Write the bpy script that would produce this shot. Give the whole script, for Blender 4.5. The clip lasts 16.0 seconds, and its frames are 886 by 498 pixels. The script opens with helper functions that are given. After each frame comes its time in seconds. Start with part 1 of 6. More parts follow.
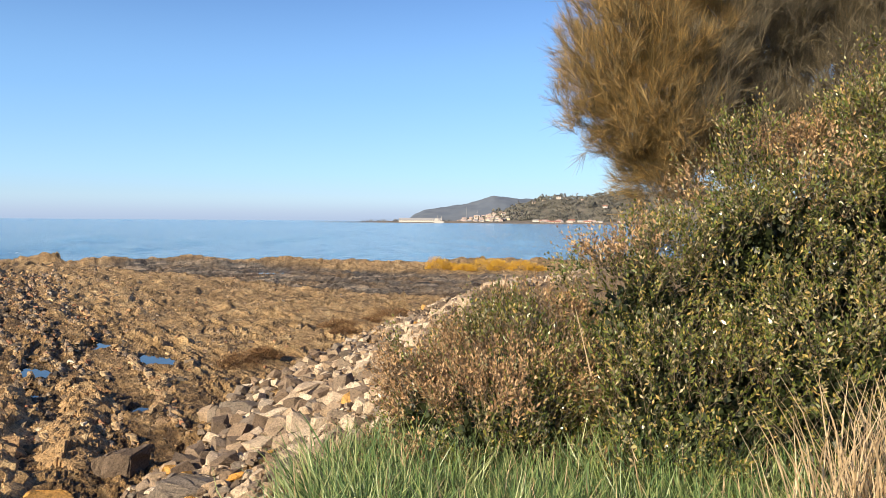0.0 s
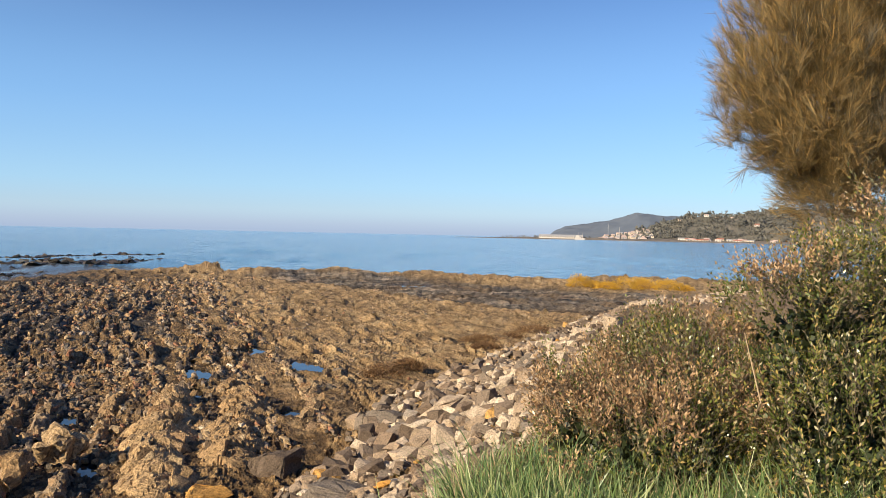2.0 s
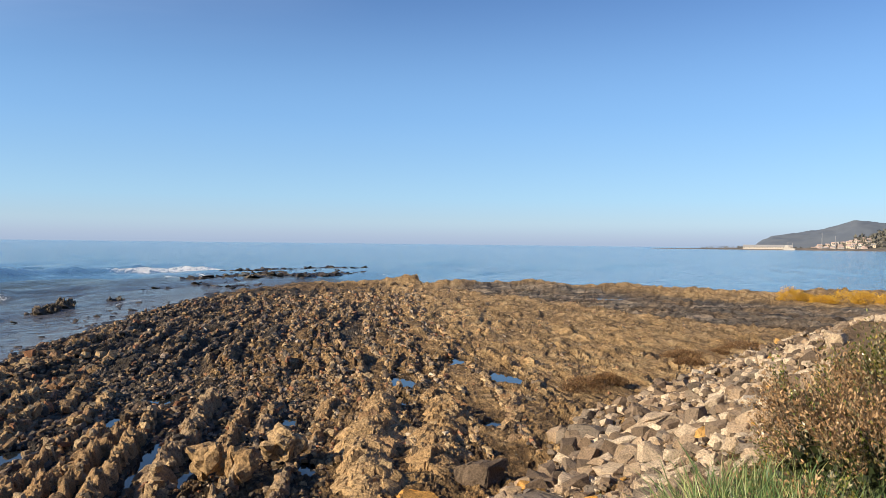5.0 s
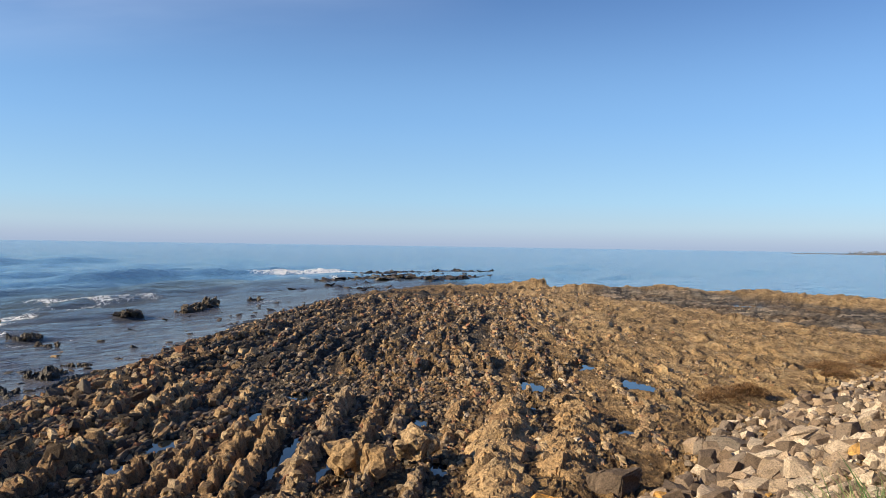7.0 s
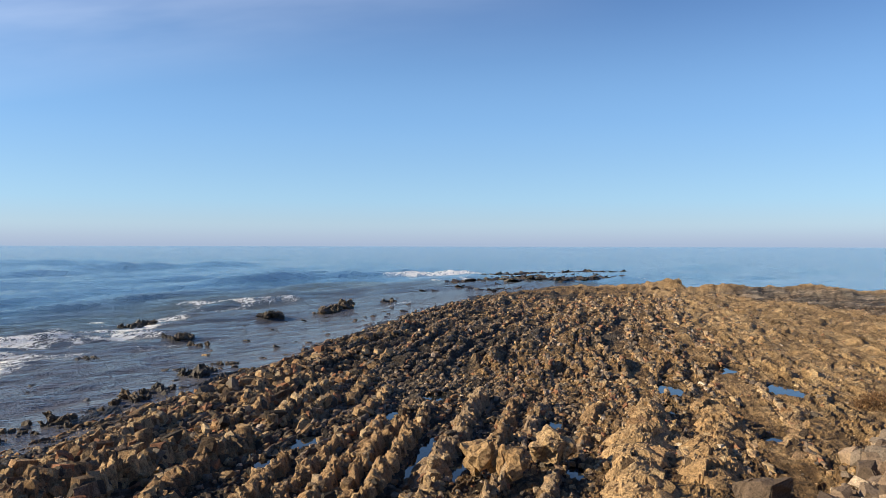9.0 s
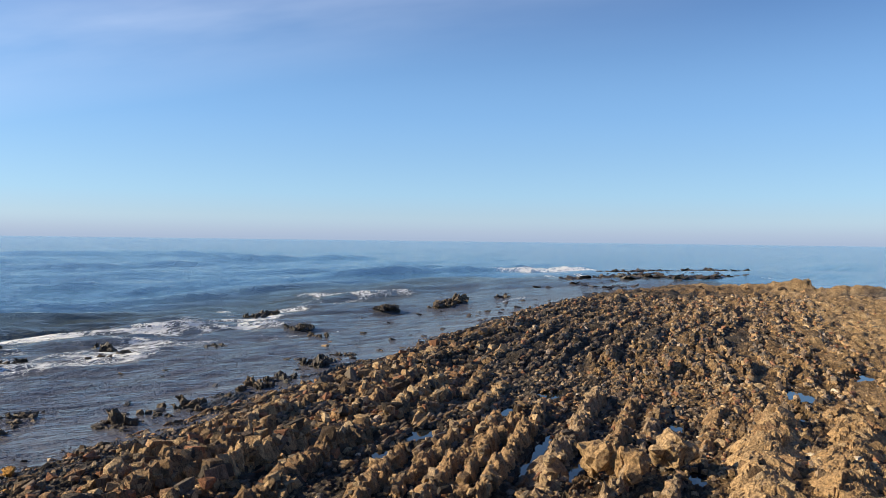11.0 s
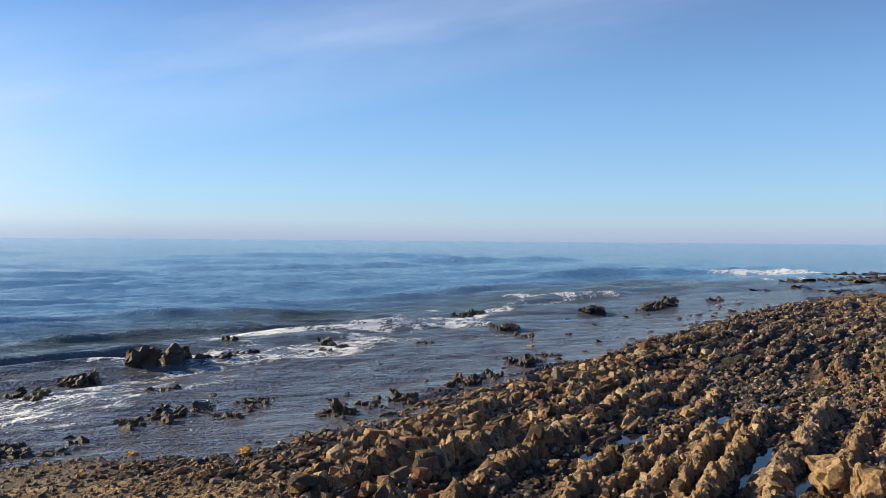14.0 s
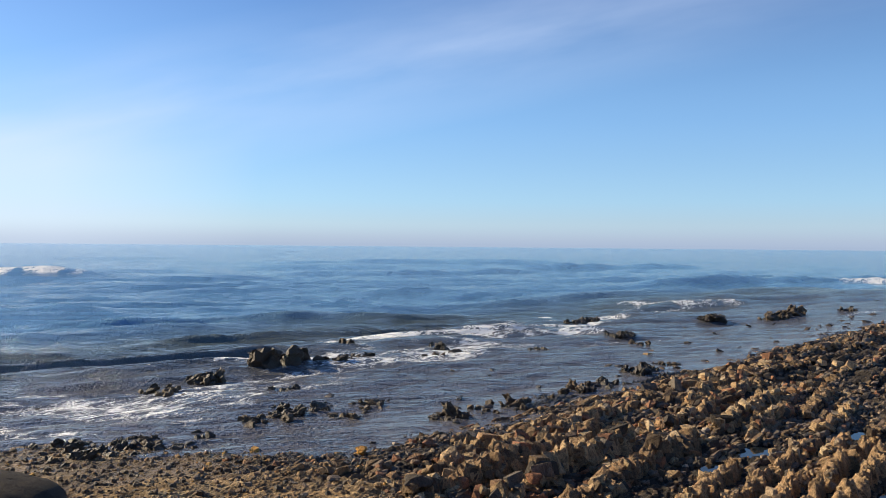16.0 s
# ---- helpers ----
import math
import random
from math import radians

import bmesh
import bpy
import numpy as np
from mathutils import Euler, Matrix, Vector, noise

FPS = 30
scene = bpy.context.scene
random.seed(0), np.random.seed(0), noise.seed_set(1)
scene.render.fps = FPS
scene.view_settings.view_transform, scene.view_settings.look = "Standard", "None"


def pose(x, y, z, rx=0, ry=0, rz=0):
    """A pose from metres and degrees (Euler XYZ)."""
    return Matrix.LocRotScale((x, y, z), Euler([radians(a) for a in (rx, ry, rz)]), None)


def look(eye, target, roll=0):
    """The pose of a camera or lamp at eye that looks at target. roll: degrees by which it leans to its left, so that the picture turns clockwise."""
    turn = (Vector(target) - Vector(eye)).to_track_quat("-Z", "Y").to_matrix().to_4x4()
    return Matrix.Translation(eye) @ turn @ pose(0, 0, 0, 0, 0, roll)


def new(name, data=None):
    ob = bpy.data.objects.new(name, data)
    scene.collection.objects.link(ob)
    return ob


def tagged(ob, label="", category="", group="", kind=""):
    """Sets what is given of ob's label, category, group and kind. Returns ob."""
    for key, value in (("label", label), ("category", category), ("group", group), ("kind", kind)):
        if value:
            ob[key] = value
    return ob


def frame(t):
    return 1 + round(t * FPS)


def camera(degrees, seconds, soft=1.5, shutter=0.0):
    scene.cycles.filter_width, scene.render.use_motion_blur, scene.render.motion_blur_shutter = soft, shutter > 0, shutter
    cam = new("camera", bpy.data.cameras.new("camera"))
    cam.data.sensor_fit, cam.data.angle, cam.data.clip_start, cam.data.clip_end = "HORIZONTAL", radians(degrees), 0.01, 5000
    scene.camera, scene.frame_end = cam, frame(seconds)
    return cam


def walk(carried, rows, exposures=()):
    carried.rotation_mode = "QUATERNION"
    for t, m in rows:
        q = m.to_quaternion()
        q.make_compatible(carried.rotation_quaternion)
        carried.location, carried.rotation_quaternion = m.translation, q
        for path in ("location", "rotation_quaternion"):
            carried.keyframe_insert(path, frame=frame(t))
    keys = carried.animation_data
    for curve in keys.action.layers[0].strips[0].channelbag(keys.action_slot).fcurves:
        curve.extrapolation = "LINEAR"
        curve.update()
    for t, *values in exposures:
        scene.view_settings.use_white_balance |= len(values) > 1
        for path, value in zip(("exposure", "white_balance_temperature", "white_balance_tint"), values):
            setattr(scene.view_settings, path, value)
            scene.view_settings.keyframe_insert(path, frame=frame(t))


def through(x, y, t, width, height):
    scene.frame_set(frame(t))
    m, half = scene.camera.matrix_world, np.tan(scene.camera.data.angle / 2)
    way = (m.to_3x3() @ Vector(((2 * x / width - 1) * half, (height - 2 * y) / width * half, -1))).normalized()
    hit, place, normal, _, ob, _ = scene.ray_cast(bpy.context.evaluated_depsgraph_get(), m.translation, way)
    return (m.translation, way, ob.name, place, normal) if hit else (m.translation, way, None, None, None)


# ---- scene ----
cam = camera(57.2, 16.0, soft=0.85)
# seconds, stops
EXPOSURES = [(0, 0.99), (1.5, 0.88), (4, 0.80), (7, 0.76), (16, 0.77)]
# seconds, eye x, y, z, yaw to the left, pitch up, lean to the left
PATH = [
    (0.0, 0.000, -0.000, 4.300, 0.00, -2.00, 0.41),
    (0.5, -0.030, -0.010, 4.302, 2.22, -1.59, 0.69),
    (1.0, -0.057, -0.020, 4.301, 4.70, -1.32, 1.02),
    (1.5, -0.084, -0.028, 4.304, 7.41, -1.21, 1.16),
    (2.0, -0.108, -0.033, 4.303, 9.84, -1.03, 1.23),
    (2.5, -0.128, -0.042, 4.305, 12.12, -0.83, 1.07),
    (3.0, -0.155, -0.052, 4.305, 14.54, -0.72, 0.82),
    (3.5, -0.180, -0.064, 4.301, 16.85, -0.49, 0.82),
    (4.0, -0.200, -0.068, 4.301, 18.99, -0.43, 0.78),
    (6.5, -0.306, -0.161, 4.302, 30.10, -0.25, 0.77),
    (7.0, -0.332, -0.161, 4.292, 32.25, -0.23, 0.88),
    (7.5, -0.360, -0.158, 4.289, 34.29, -0.19, 0.75),
    (8.0, -0.381, -0.168, 4.284, 36.52, -0.09, 0.51),
    (8.5, -0.389, -0.175, 4.285, 38.92, -0.13, 0.14),
    (9.0, -0.409, -0.190, 4.287, 41.30, -0.22, 0.13),
    (11.5, -0.539, -0.210, 4.293, 51.41, -0.54, 0.69),
    (12.0, -0.560, -0.232, 4.278, 53.82, -0.40, 0.58),
    (12.5, -0.593, -0.220, 4.263, 56.37, -0.34, 0.62),
    (13.0, -0.608, -0.229, 4.252, 58.67, -0.21, 0.69),
    (13.5, -0.608, -0.233, 4.239, 60.96, -0.27, 0.60),
    (14.0, -0.606, -0.246, 4.225, 63.52, -0.62, 0.47),
    (14.5, -0.631, -0.226, 4.219, 65.83, -0.76, 0.41),
    (15.0, -0.633, -0.223, 4.194, 67.73, -0.56, 0.41),
    (15.5, -0.627, -0.241, 4.168, 69.59, -0.32, 0.39),
    (16.0, -0.632, -0.254, 4.165, 71.43, -0.20, 0.50),
]


def glance(x, y, z, yaw, pitch, lean):
    a, b = radians(yaw), radians(pitch)
    way = Vector((-math.sin(a) * math.cos(b), math.cos(a) * math.cos(b), math.sin(b)))
    return look((x, y, z), Vector((x, y, z)) + 10 * way, lean)


walk(cam, [(t, glance(*row)) for t, *row in PATH], EXPOSURES)

# ---- light: low winter sun from behind the left shoulder, hazy clear sky ----
SUN_LEFT, SUN_UP = 138.0, 25.0     # degrees left of the first view, degrees above the horizon
sun_way = Vector((-math.sin(radians(SUN_LEFT)) * math.cos(radians(SUN_UP)), math.cos(radians(SUN_LEFT)) * math.cos(radians(SUN_UP)), math.sin(radians(SUN_UP))))
sun = new("sun", bpy.data.lights.new("sun", "SUN"))
sun.data.energy, sun.data.angle, sun.data.color = 5.0, radians(0.6), (1.0, 0.83, 0.57)
sun.matrix_world = look((0, 0, 60), Vector((0, 0, 60)) - sun_way)

world = bpy.data.worlds.new("sky")
scene.world = world
world.use_nodes = True
wn, wl = world.node_tree.nodes, world.node_tree.links
wn.clear()
w_out, w_bg = wn.new("ShaderNodeOutputWorld"), wn.new("ShaderNodeBackground")
sky = wn.new("ShaderNodeTexSky")
sky.sky_type, sky.sun_disc = "NISHITA", False
sky.sun_elevation, sky.sun_rotation = radians(SUN_UP), radians(-SUN_LEFT)
sky.air_density, sky.dust_density, sky.ozone_density = 1.0, 0.3, 3.0
geo = wn.new("ShaderNodeTexCoord")
sep = wn.new("ShaderNodeSeparateXYZ")
wl.new(geo.outputs["Generated"], sep.inputs[0])
# haze lying on the horizon
ramp = wn.new("ShaderNodeValToRGB")
ramp.color_ramp.interpolation = "EASE"
els = ramp.color_ramp.elements
els[0].position, els[0].color = 0.0, (0.85, 0.85, 0.85, 1)
els[1].position, els[1].color = 0.32, (0, 0, 0, 1)
for at, f in ((0.032, 0.50), (0.12, 0.40)):
    e = els.new(at)
    e.color = (f, f, f, 1)
wl.new(sep.outputs[2], ramp.inputs[0])
hramp = wn.new("ShaderNodeValToRGB")
hels = hramp.color_ramp.elements
hels[0].position, hels[0].color = 0.0, (3.6, 4.5, 6.3, 1)
hels[1].position, hels[1].color = 0.15, (3.1, 6.0, 9.8, 1)
for at, c in ((0.010, (4.1, 5.0, 6.8, 1)), (0.026, (4.9, 6.5, 8.5, 1)), (0.055, (4.2, 6.9, 9.6, 1))):
    e = hels.new(at)
    e.color = c
wl.new(sep.outputs[2], hramp.inputs[0])
haze = wn.new("ShaderNodeMix")
haze.data_type = "RGBA"
wl.new(ramp.outputs[0], haze.inputs[0])
tone = wn.new("ShaderNodeMix")
tone.data_type, tone.blend_type = "RGBA", "MULTIPLY"
tone.inputs[0].default_value, tone.inputs[7].default_value = 1.0, (0.74, 0.92, 1.20, 1)
wl.new(sky.outputs[0], tone.inputs[6])
wl.new(tone.outputs[2], haze.inputs[6])
wl.new(hramp.outputs[0], haze.inputs[7])
# thin high cirrus, drawn out along one streak over the sea
def along_way(way):
    n = wn.new("ShaderNodeVectorMath")
    n.operation = "DOT_PRODUCT"
    n.inputs[1].default_value = way
    wl.new(geo.outputs["Generated"], n.inputs[0])
    return n.outputs["Value"]


def wmath(op, a, b=0.0, clamp=False):
    n = wn.new("ShaderNodeMath")
    n.operation, n.use_clamp = op, clamp
    for sock, v in zip(n.inputs, (a, b)):
        if isinstance(v, (int, float)):
            sock.default_value = v
        else:
            wl.new(v, sock)
    return n.outputs[0]


off, run = along_way((0.147, -0.270, 0.952)), along_way((0.07, 0.958, 0.26))
spread_out = wn.new("ShaderNodeCombineXYZ")
wl.new(wmath("MULTIPLY", off, 5.0), spread_out.inputs[0])
wl.new(wmath("MULTIPLY", run, 1.1), spread_out.inputs[1])
cl = wn.new("ShaderNodeTexNoise")
cl.inputs["Scale"].default_value, cl.inputs["Detail"].default_value, cl.inputs["Roughness"].default_value = 2.2, 5.0, 0.5
wl.new(spread_out.outputs[0], cl.inputs[0])
near_streak = wmath("SUBTRACT", 1.0, wmath("MULTIPLY", wmath("ABSOLUTE", wmath("SUBTRACT", off, 0.005)), 11.0), True)
ahead = wmath("MULTIPLY", wmath("SUBTRACT", wmath("MULTIPLY", sep.outputs[0], -1.0), 0.45), 2.2, True)
cloud = wmath("MULTIPLY", wmath("MULTIPLY", near_streak, ahead), wmath("MULTIPLY", wmath("SUBTRACT", cl.outputs[0], 0.30), 1.35, True))
cirrus = wn.new("ShaderNodeMix")
cirrus.data_type = "RGBA"
wl.new(cloud, cirrus.inputs[0])
wl.new(haze.outputs[2], cirrus.inputs[6])
cirrus.inputs[7].default_value = (6.3, 7.4, 9.6, 1)
# paler haze low down on the sun's side
low = wn.new("ShaderNodeValToRGB")
low.color_ramp.interpolation = "EASE"
lels = low.color_ramp.elements
lels[0].position, lels[0].color = 0.0, (0.3, 0.3, 0.3, 1)
lels[1].position, lels[1].color = 0.15, (0, 0, 0, 1)
for at, f in ((0.035, 0.5), (0.085, 0.5)):
    e = lels.new(at)
    e.color = (f, f, f, 1)
wl.new(sep.outputs[2], low.inputs[0])
veil = wn.new("ShaderNodeMix")
veil.data_type = "RGBA"
wl.new(wmath("MULTIPLY", low.outputs[0], wmath("MULTIPLY", wmath("SUBTRACT", 0.10, sep.outputs[1]), 4.5, True)), veil.inputs[0])
wl.new(cirrus.outputs[2], veil.inputs[6])
veil.inputs[7].default_value = (6.9, 7.9, 9.4, 1)
wl.new(veil.outputs[2], w_bg.inputs[0])
w_bg.inputs[1].default_value = 0.066
wl.new(w_bg.outputs[0], w_out.inputs[0])

# ---- materials ----
def material(name, rough=0.8):
    m = bpy.data.materials.new(name)
    m.use_nodes = True
    t = m.node_tree
    b = t.nodes["Principled BSDF"]
    b.inputs["Roughness"].default_value = rough
    return m, t, b


def noise_tex(t, vec, scale, detail=4.0, rough=0.55):
    n = t.nodes.new("ShaderNodeTexNoise")
    n.inputs["Scale"].default_value, n.inputs["Detail"].default_value, n.inputs["Roughness"].default_value = scale, detail, rough
    t.links.new(vec, n.inputs["Vector"])
    return n.outputs["Fac"]


def ramp_of(t, fac, stops):
    r = t.nodes.new("ShaderNodeValToRGB")
    els = r.color_ramp.elements
    while len(els) < len(stops):
        els.new(0.5)
    for el, (pos, col) in zip(els, stops):
        el.position, el.color = pos, (*col, 1)
    t.links.new(fac, r.inputs[0])
    return r.outputs[0]


def mix(t, fac, a, b, mode="MIX"):
    n = t.nodes.new("ShaderNodeMix")
    n.data_type, n.blend_type = "RGBA", mode
    for sock, v in ((n.inputs[0], fac), (n.inputs[6], a), (n.inputs[7], b)):
        if isinstance(v, (int, float)):
            sock.default_value = v
        elif isinstance(v, tuple):
            sock.default_value = (*v, 1)
        else:
            t.links.new(v, sock)
    return n.outputs[2]


def maths(t, op, a, b=0.0, clamp=False):
    n = t.nodes.new("ShaderNodeMath")
    n.operation, n.use_clamp = op, clamp
    for sock, v in zip(n.inputs, (a, b)):
        if isinstance(v, (int, float)):
            sock.default_value = v
        else:
            t.links.new(v, sock)
    return n.outputs[0]


def bump(t, b, height, strength, distance):
    n = t.nodes.new("ShaderNodeBump")
    n.inputs["Strength"].default_value, n.inputs["Distance"].default_value = strength, distance
    t.links.new(height, n.inputs["Height"])
    t.links.new(n.outputs[0], b.inputs["Normal"])


def mapped(t, out="Object", scale=(1, 1, 1), turn=0.0):
    c = t.nodes.new("ShaderNodeTexCoord")
    m = t.nodes.new("ShaderNodeMapping")
    m.vector_type = "TEXTURE"
    m.inputs["Scale"].default_value, m.inputs["Rotation"].default_value = [1 / k for k in scale], (0, 0, turn)
    t.links.new(c.outputs[out], m.inputs[0])
    return m.outputs[0]


def attribute(t, name):
    a = t.nodes.new("ShaderNodeAttribute")
    a.attribute_name = name
    s = t.nodes.new("ShaderNodeSeparateColor")
    t.links.new(a.outputs["Color"], s.inputs[0])
    return s.outputs


STRIKE = math.radians(32.0)     # the beds run this far left of the first view


def shore_ground():
    """Bedded rock, with sediment, wet weed, trough shade put into the colour, gravel and turf where the masks say."""
    m, t, b = material("shore_ground", 0.85)
    b.inputs["Specular IOR Level"].default_value = 0.2
    along = mapped(t, "Object", (1.0, 0.25, 1.0), STRIKE)
    plain = mapped(t)
    mid = noise_tex(t, along, 4.5, 6, 0.68)
    fine = noise_tex(t, plain, 30.0, 6, 0.7)
    z, q = attribute(t, "zone"), attribute(t, "bed")
    lines = noise_tex(t, mapped(t, "Object", (1.0, 0.07, 1.0), STRIKE), 7.0, 4, 0.65)      # thin beds, seen on edge
    gold = ramp_of(t, mid, [(0.30, (0.052, 0.033, 0.019)), (0.45, (0.208, 0.128, 0.060)), (0.57, (0.397, 0.255, 0.120)), (0.75, (0.548, 0.40, 0.219))])
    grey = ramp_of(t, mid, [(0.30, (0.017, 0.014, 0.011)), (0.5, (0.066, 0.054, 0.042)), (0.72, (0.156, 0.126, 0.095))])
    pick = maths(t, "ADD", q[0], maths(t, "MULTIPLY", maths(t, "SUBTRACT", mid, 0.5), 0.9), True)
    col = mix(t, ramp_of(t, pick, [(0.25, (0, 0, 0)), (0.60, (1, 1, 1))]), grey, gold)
    sed = ramp_of(t, noise_tex(t, along, 2.6, 7, 0.75), [(0.34, (0.161, 0.096, 0.046)), (0.5, (0.444, 0.295, 0.144)), (0.66, (0.553, 0.417, 0.235))])
    col = mix(t, z[1], col, sed)
    slab = ramp_of(t, noise_tex(t, mapped(t, "Object", (0.16, 0.8, 1.0), 0.35), 0.75, 7, 0.72), [(0.38, (0.028, 0.026, 0.025)), (0.46, (0.115, 0.102, 0.088)), (0.53, (0.20, 0.172, 0.138)), (0.62, (0.46, 0.37, 0.27))])
    col = mix(t, z[0], col, slab)
    col = mix(t, 1.0, col, ramp_of(t, q[2], [(0.15, (0.45, 0.43, 0.42)), (0.5, (0.9, 0.9, 0.9)), (0.85, (1.35, 1.32, 1.28))]), "MULTIPLY")
    grit = noise_tex(t, mapped(t, "Object", (1.0, 0.45, 1.0), STRIKE), 13.0, 5, 0.7)
    col = mix(t, maths(t, "MULTIPLY", ramp_of(t, lines, [(0.36, (0.85, 0.85, 0.85)), (0.5, (0, 0, 0))]), maths(t, "SUBTRACT", 1.0, maths(t, "ADD", maths(t, "ADD", z[2], z[0]), maths(t, "MULTIPLY", z[1], 0.55), True))), col, mix(t, 0.72, col, (0.026, 0.020, 0.014)))
    clean = maths(t, "SUBTRACT", 1.0, maths(t, "MAXIMUM", maths(t, "MULTIPLY", z[1], 0.65), maths(t, "MULTIPLY", z[0], 0.75)))
    col = mix(t, maths(t, "MULTIPLY", clean, ramp_of(t, grit, [(0.40, (0.8, 0.8, 0.8)), (0.5, (0, 0, 0))])), col, mix(t, 0.7, col, (0.022, 0.017, 0.012)))
    col = mix(t, ramp_of(t, grit, [(0.53, (0, 0, 0)), (0.64, (0.5, 0.5, 0.5))]), col, mix(t, 1.0, col, (1.6, 1.6, 1.6), "MULTIPLY"))
    col = mix(t, maths(t, "MULTIPLY", clean, ramp_of(t, fine, [(0.36, (0.8, 0.8, 0.8)), (0.5, (0, 0, 0))])), col, mix(t, 0.65, col, (0.03, 0.025, 0.02)))
    col = mix(t, maths(t, "MULTIPLY", q[1], 0.75), col, mix(t, 0.65, col, (0.018, 0.017, 0.014)))
    soil = ramp_of(t, fine, [(0.3, (0.13, 0.088, 0.050)), (0.5, (0.27, 0.185, 0.105)), (0.65, (0.36, 0.265, 0.160))])
    col = mix(t, z[2], col, soil)
    t.links.new(col, b.inputs["Base Color"])
    t.links.new(maths(t, "SUBTRACT", 0.88, maths(t, "MULTIPLY", q[1], 0.45)), b.inputs["Roughness"])
    bump(t, b, maths(t, "ADD", maths(t, "ADD", maths(t, "MULTIPLY", mid, 1.2), maths(t, "ADD", grit, maths(t, "MULTIPLY", lines, maths(t, "SUBTRACT", 1.0, z[2])))), maths(t, "MULTIPLY", fine, 0.6)), 1.0, 0.12)
    return m


def stone(name, stops, scale=7.0, rough=0.85, relief=0.02, layers=False, turn=0.0):
    """Stone that differs from piece to piece."""
    m, t, b = material(name, rough)
    b.inputs["Specular IOR Level"].default_value = 0.12 if rough > 0.7 else 0.45
    o = t.nodes.new("ShaderNodeObjectInfo")
    g = t.nodes.new("ShaderNodeNewGeometry")
    v = t.nodes.new("ShaderNodeVectorMath")
    v.operation = "ADD"
    t.links.new(g.outputs["Position"], v.inputs[0])
    sh = t.nodes.new("ShaderNodeCombineXYZ")
    t.links.new(maths(t, "MULTIPLY", o.outputs["Random"], 40.0), sh.inputs[0])
    t.links.new(maths(t, "MULTIPLY", g.outputs["Random Per Island"], 40.0), sh.inputs[1])
    t.links.new(sh.outputs[0], v.inputs[1])
    n1, n2 = noise_tex(t, v.outputs[0], scale * 0.6, 6, 0.65), noise_tex(t, v.outputs[0], scale * 5, 6, 0.75)
    pick = maths(t, "FRACT", maths(t, "ADD", o.outputs["Random"], g.outputs["Random Per Island"]))
    base = ramp_of(t, pick, stops)
    col = mix(t, ramp_of(t, n1, [(0.35, (0.8, 0.8, 0.8)), (0.6, (0, 0, 0))]), base, mix(t, 0.5, base, (0.10, 0.075, 0.05)))
    col = mix(t, ramp_of(t, n2, [(0.38, (0.85, 0.85, 0.85)), (0.5, (0, 0, 0))]), col, mix(t, 0.7, base, (0.022, 0.018, 0.014)))
    col = mix(t, ramp_of(t, n2, [(0.54, (0, 0, 0)), (0.66, (0.6, 0.6, 0.6))]), col, mix(t, 1.0, base, (1.75, 1.65, 1.55), "MULTIPLY"))
    if layers:
        lam = noise_tex(t, mapped(t, "Object", (1.3, 9.0, 2.0), turn), 2.6, 4, 0.65)      # thin layers of the rock
        col = mix(t, ramp_of(t, lam, [(0.36, (0.65, 0.65, 0.65)), (0.47, (0, 0, 0))]), col, mix(t, 0.75, col, (0.025, 0.018, 0.012)))
        n2 = maths(t, "ADD", n2, maths(t, "MULTIPLY", lam, 2.0))
    t.links.new(col, b.inputs["Base Color"])
    bump(t, b, maths(t, "ADD", maths(t, "MULTIPLY", n1, 2.0), n2), 1.0, relief * 1.6)
    return m


def leafy(name, stops, rough=0.45, through=0.25):
    """Leaves that differ from one to the next, with some light through them."""
    m, t, b = material(name, rough)
    g = t.nodes.new("ShaderNodeNewGeometry")
    col = ramp_of(t, g.outputs["Random Per Island"], stops)
    n = noise_tex(t, mapped(t), 9.0, 3, 0.6)
    col = mix(t, ramp_of(t, n, [(0.35, (0.45, 0.45, 0.45)), (0.6, (0, 0, 0))]), col, mix(t, 0.55, col, (0.03, 0.03, 0.012)))
    t.links.new(col, b.inputs["Base Color"])
    tr = t.nodes.new("ShaderNodeBsdfTranslucent")
    t.links.new(col, tr.inputs[0])
    ms = t.nodes.new("ShaderNodeMixShader")
    ms.inputs[0].default_value = through
    t.links.new(b.outputs[0], ms.inputs[1])
    t.links.new(tr.outputs[0], ms.inputs[2])
    t.links.new(ms.outputs[0], t.nodes["Material Output"].inputs[0])
    return m


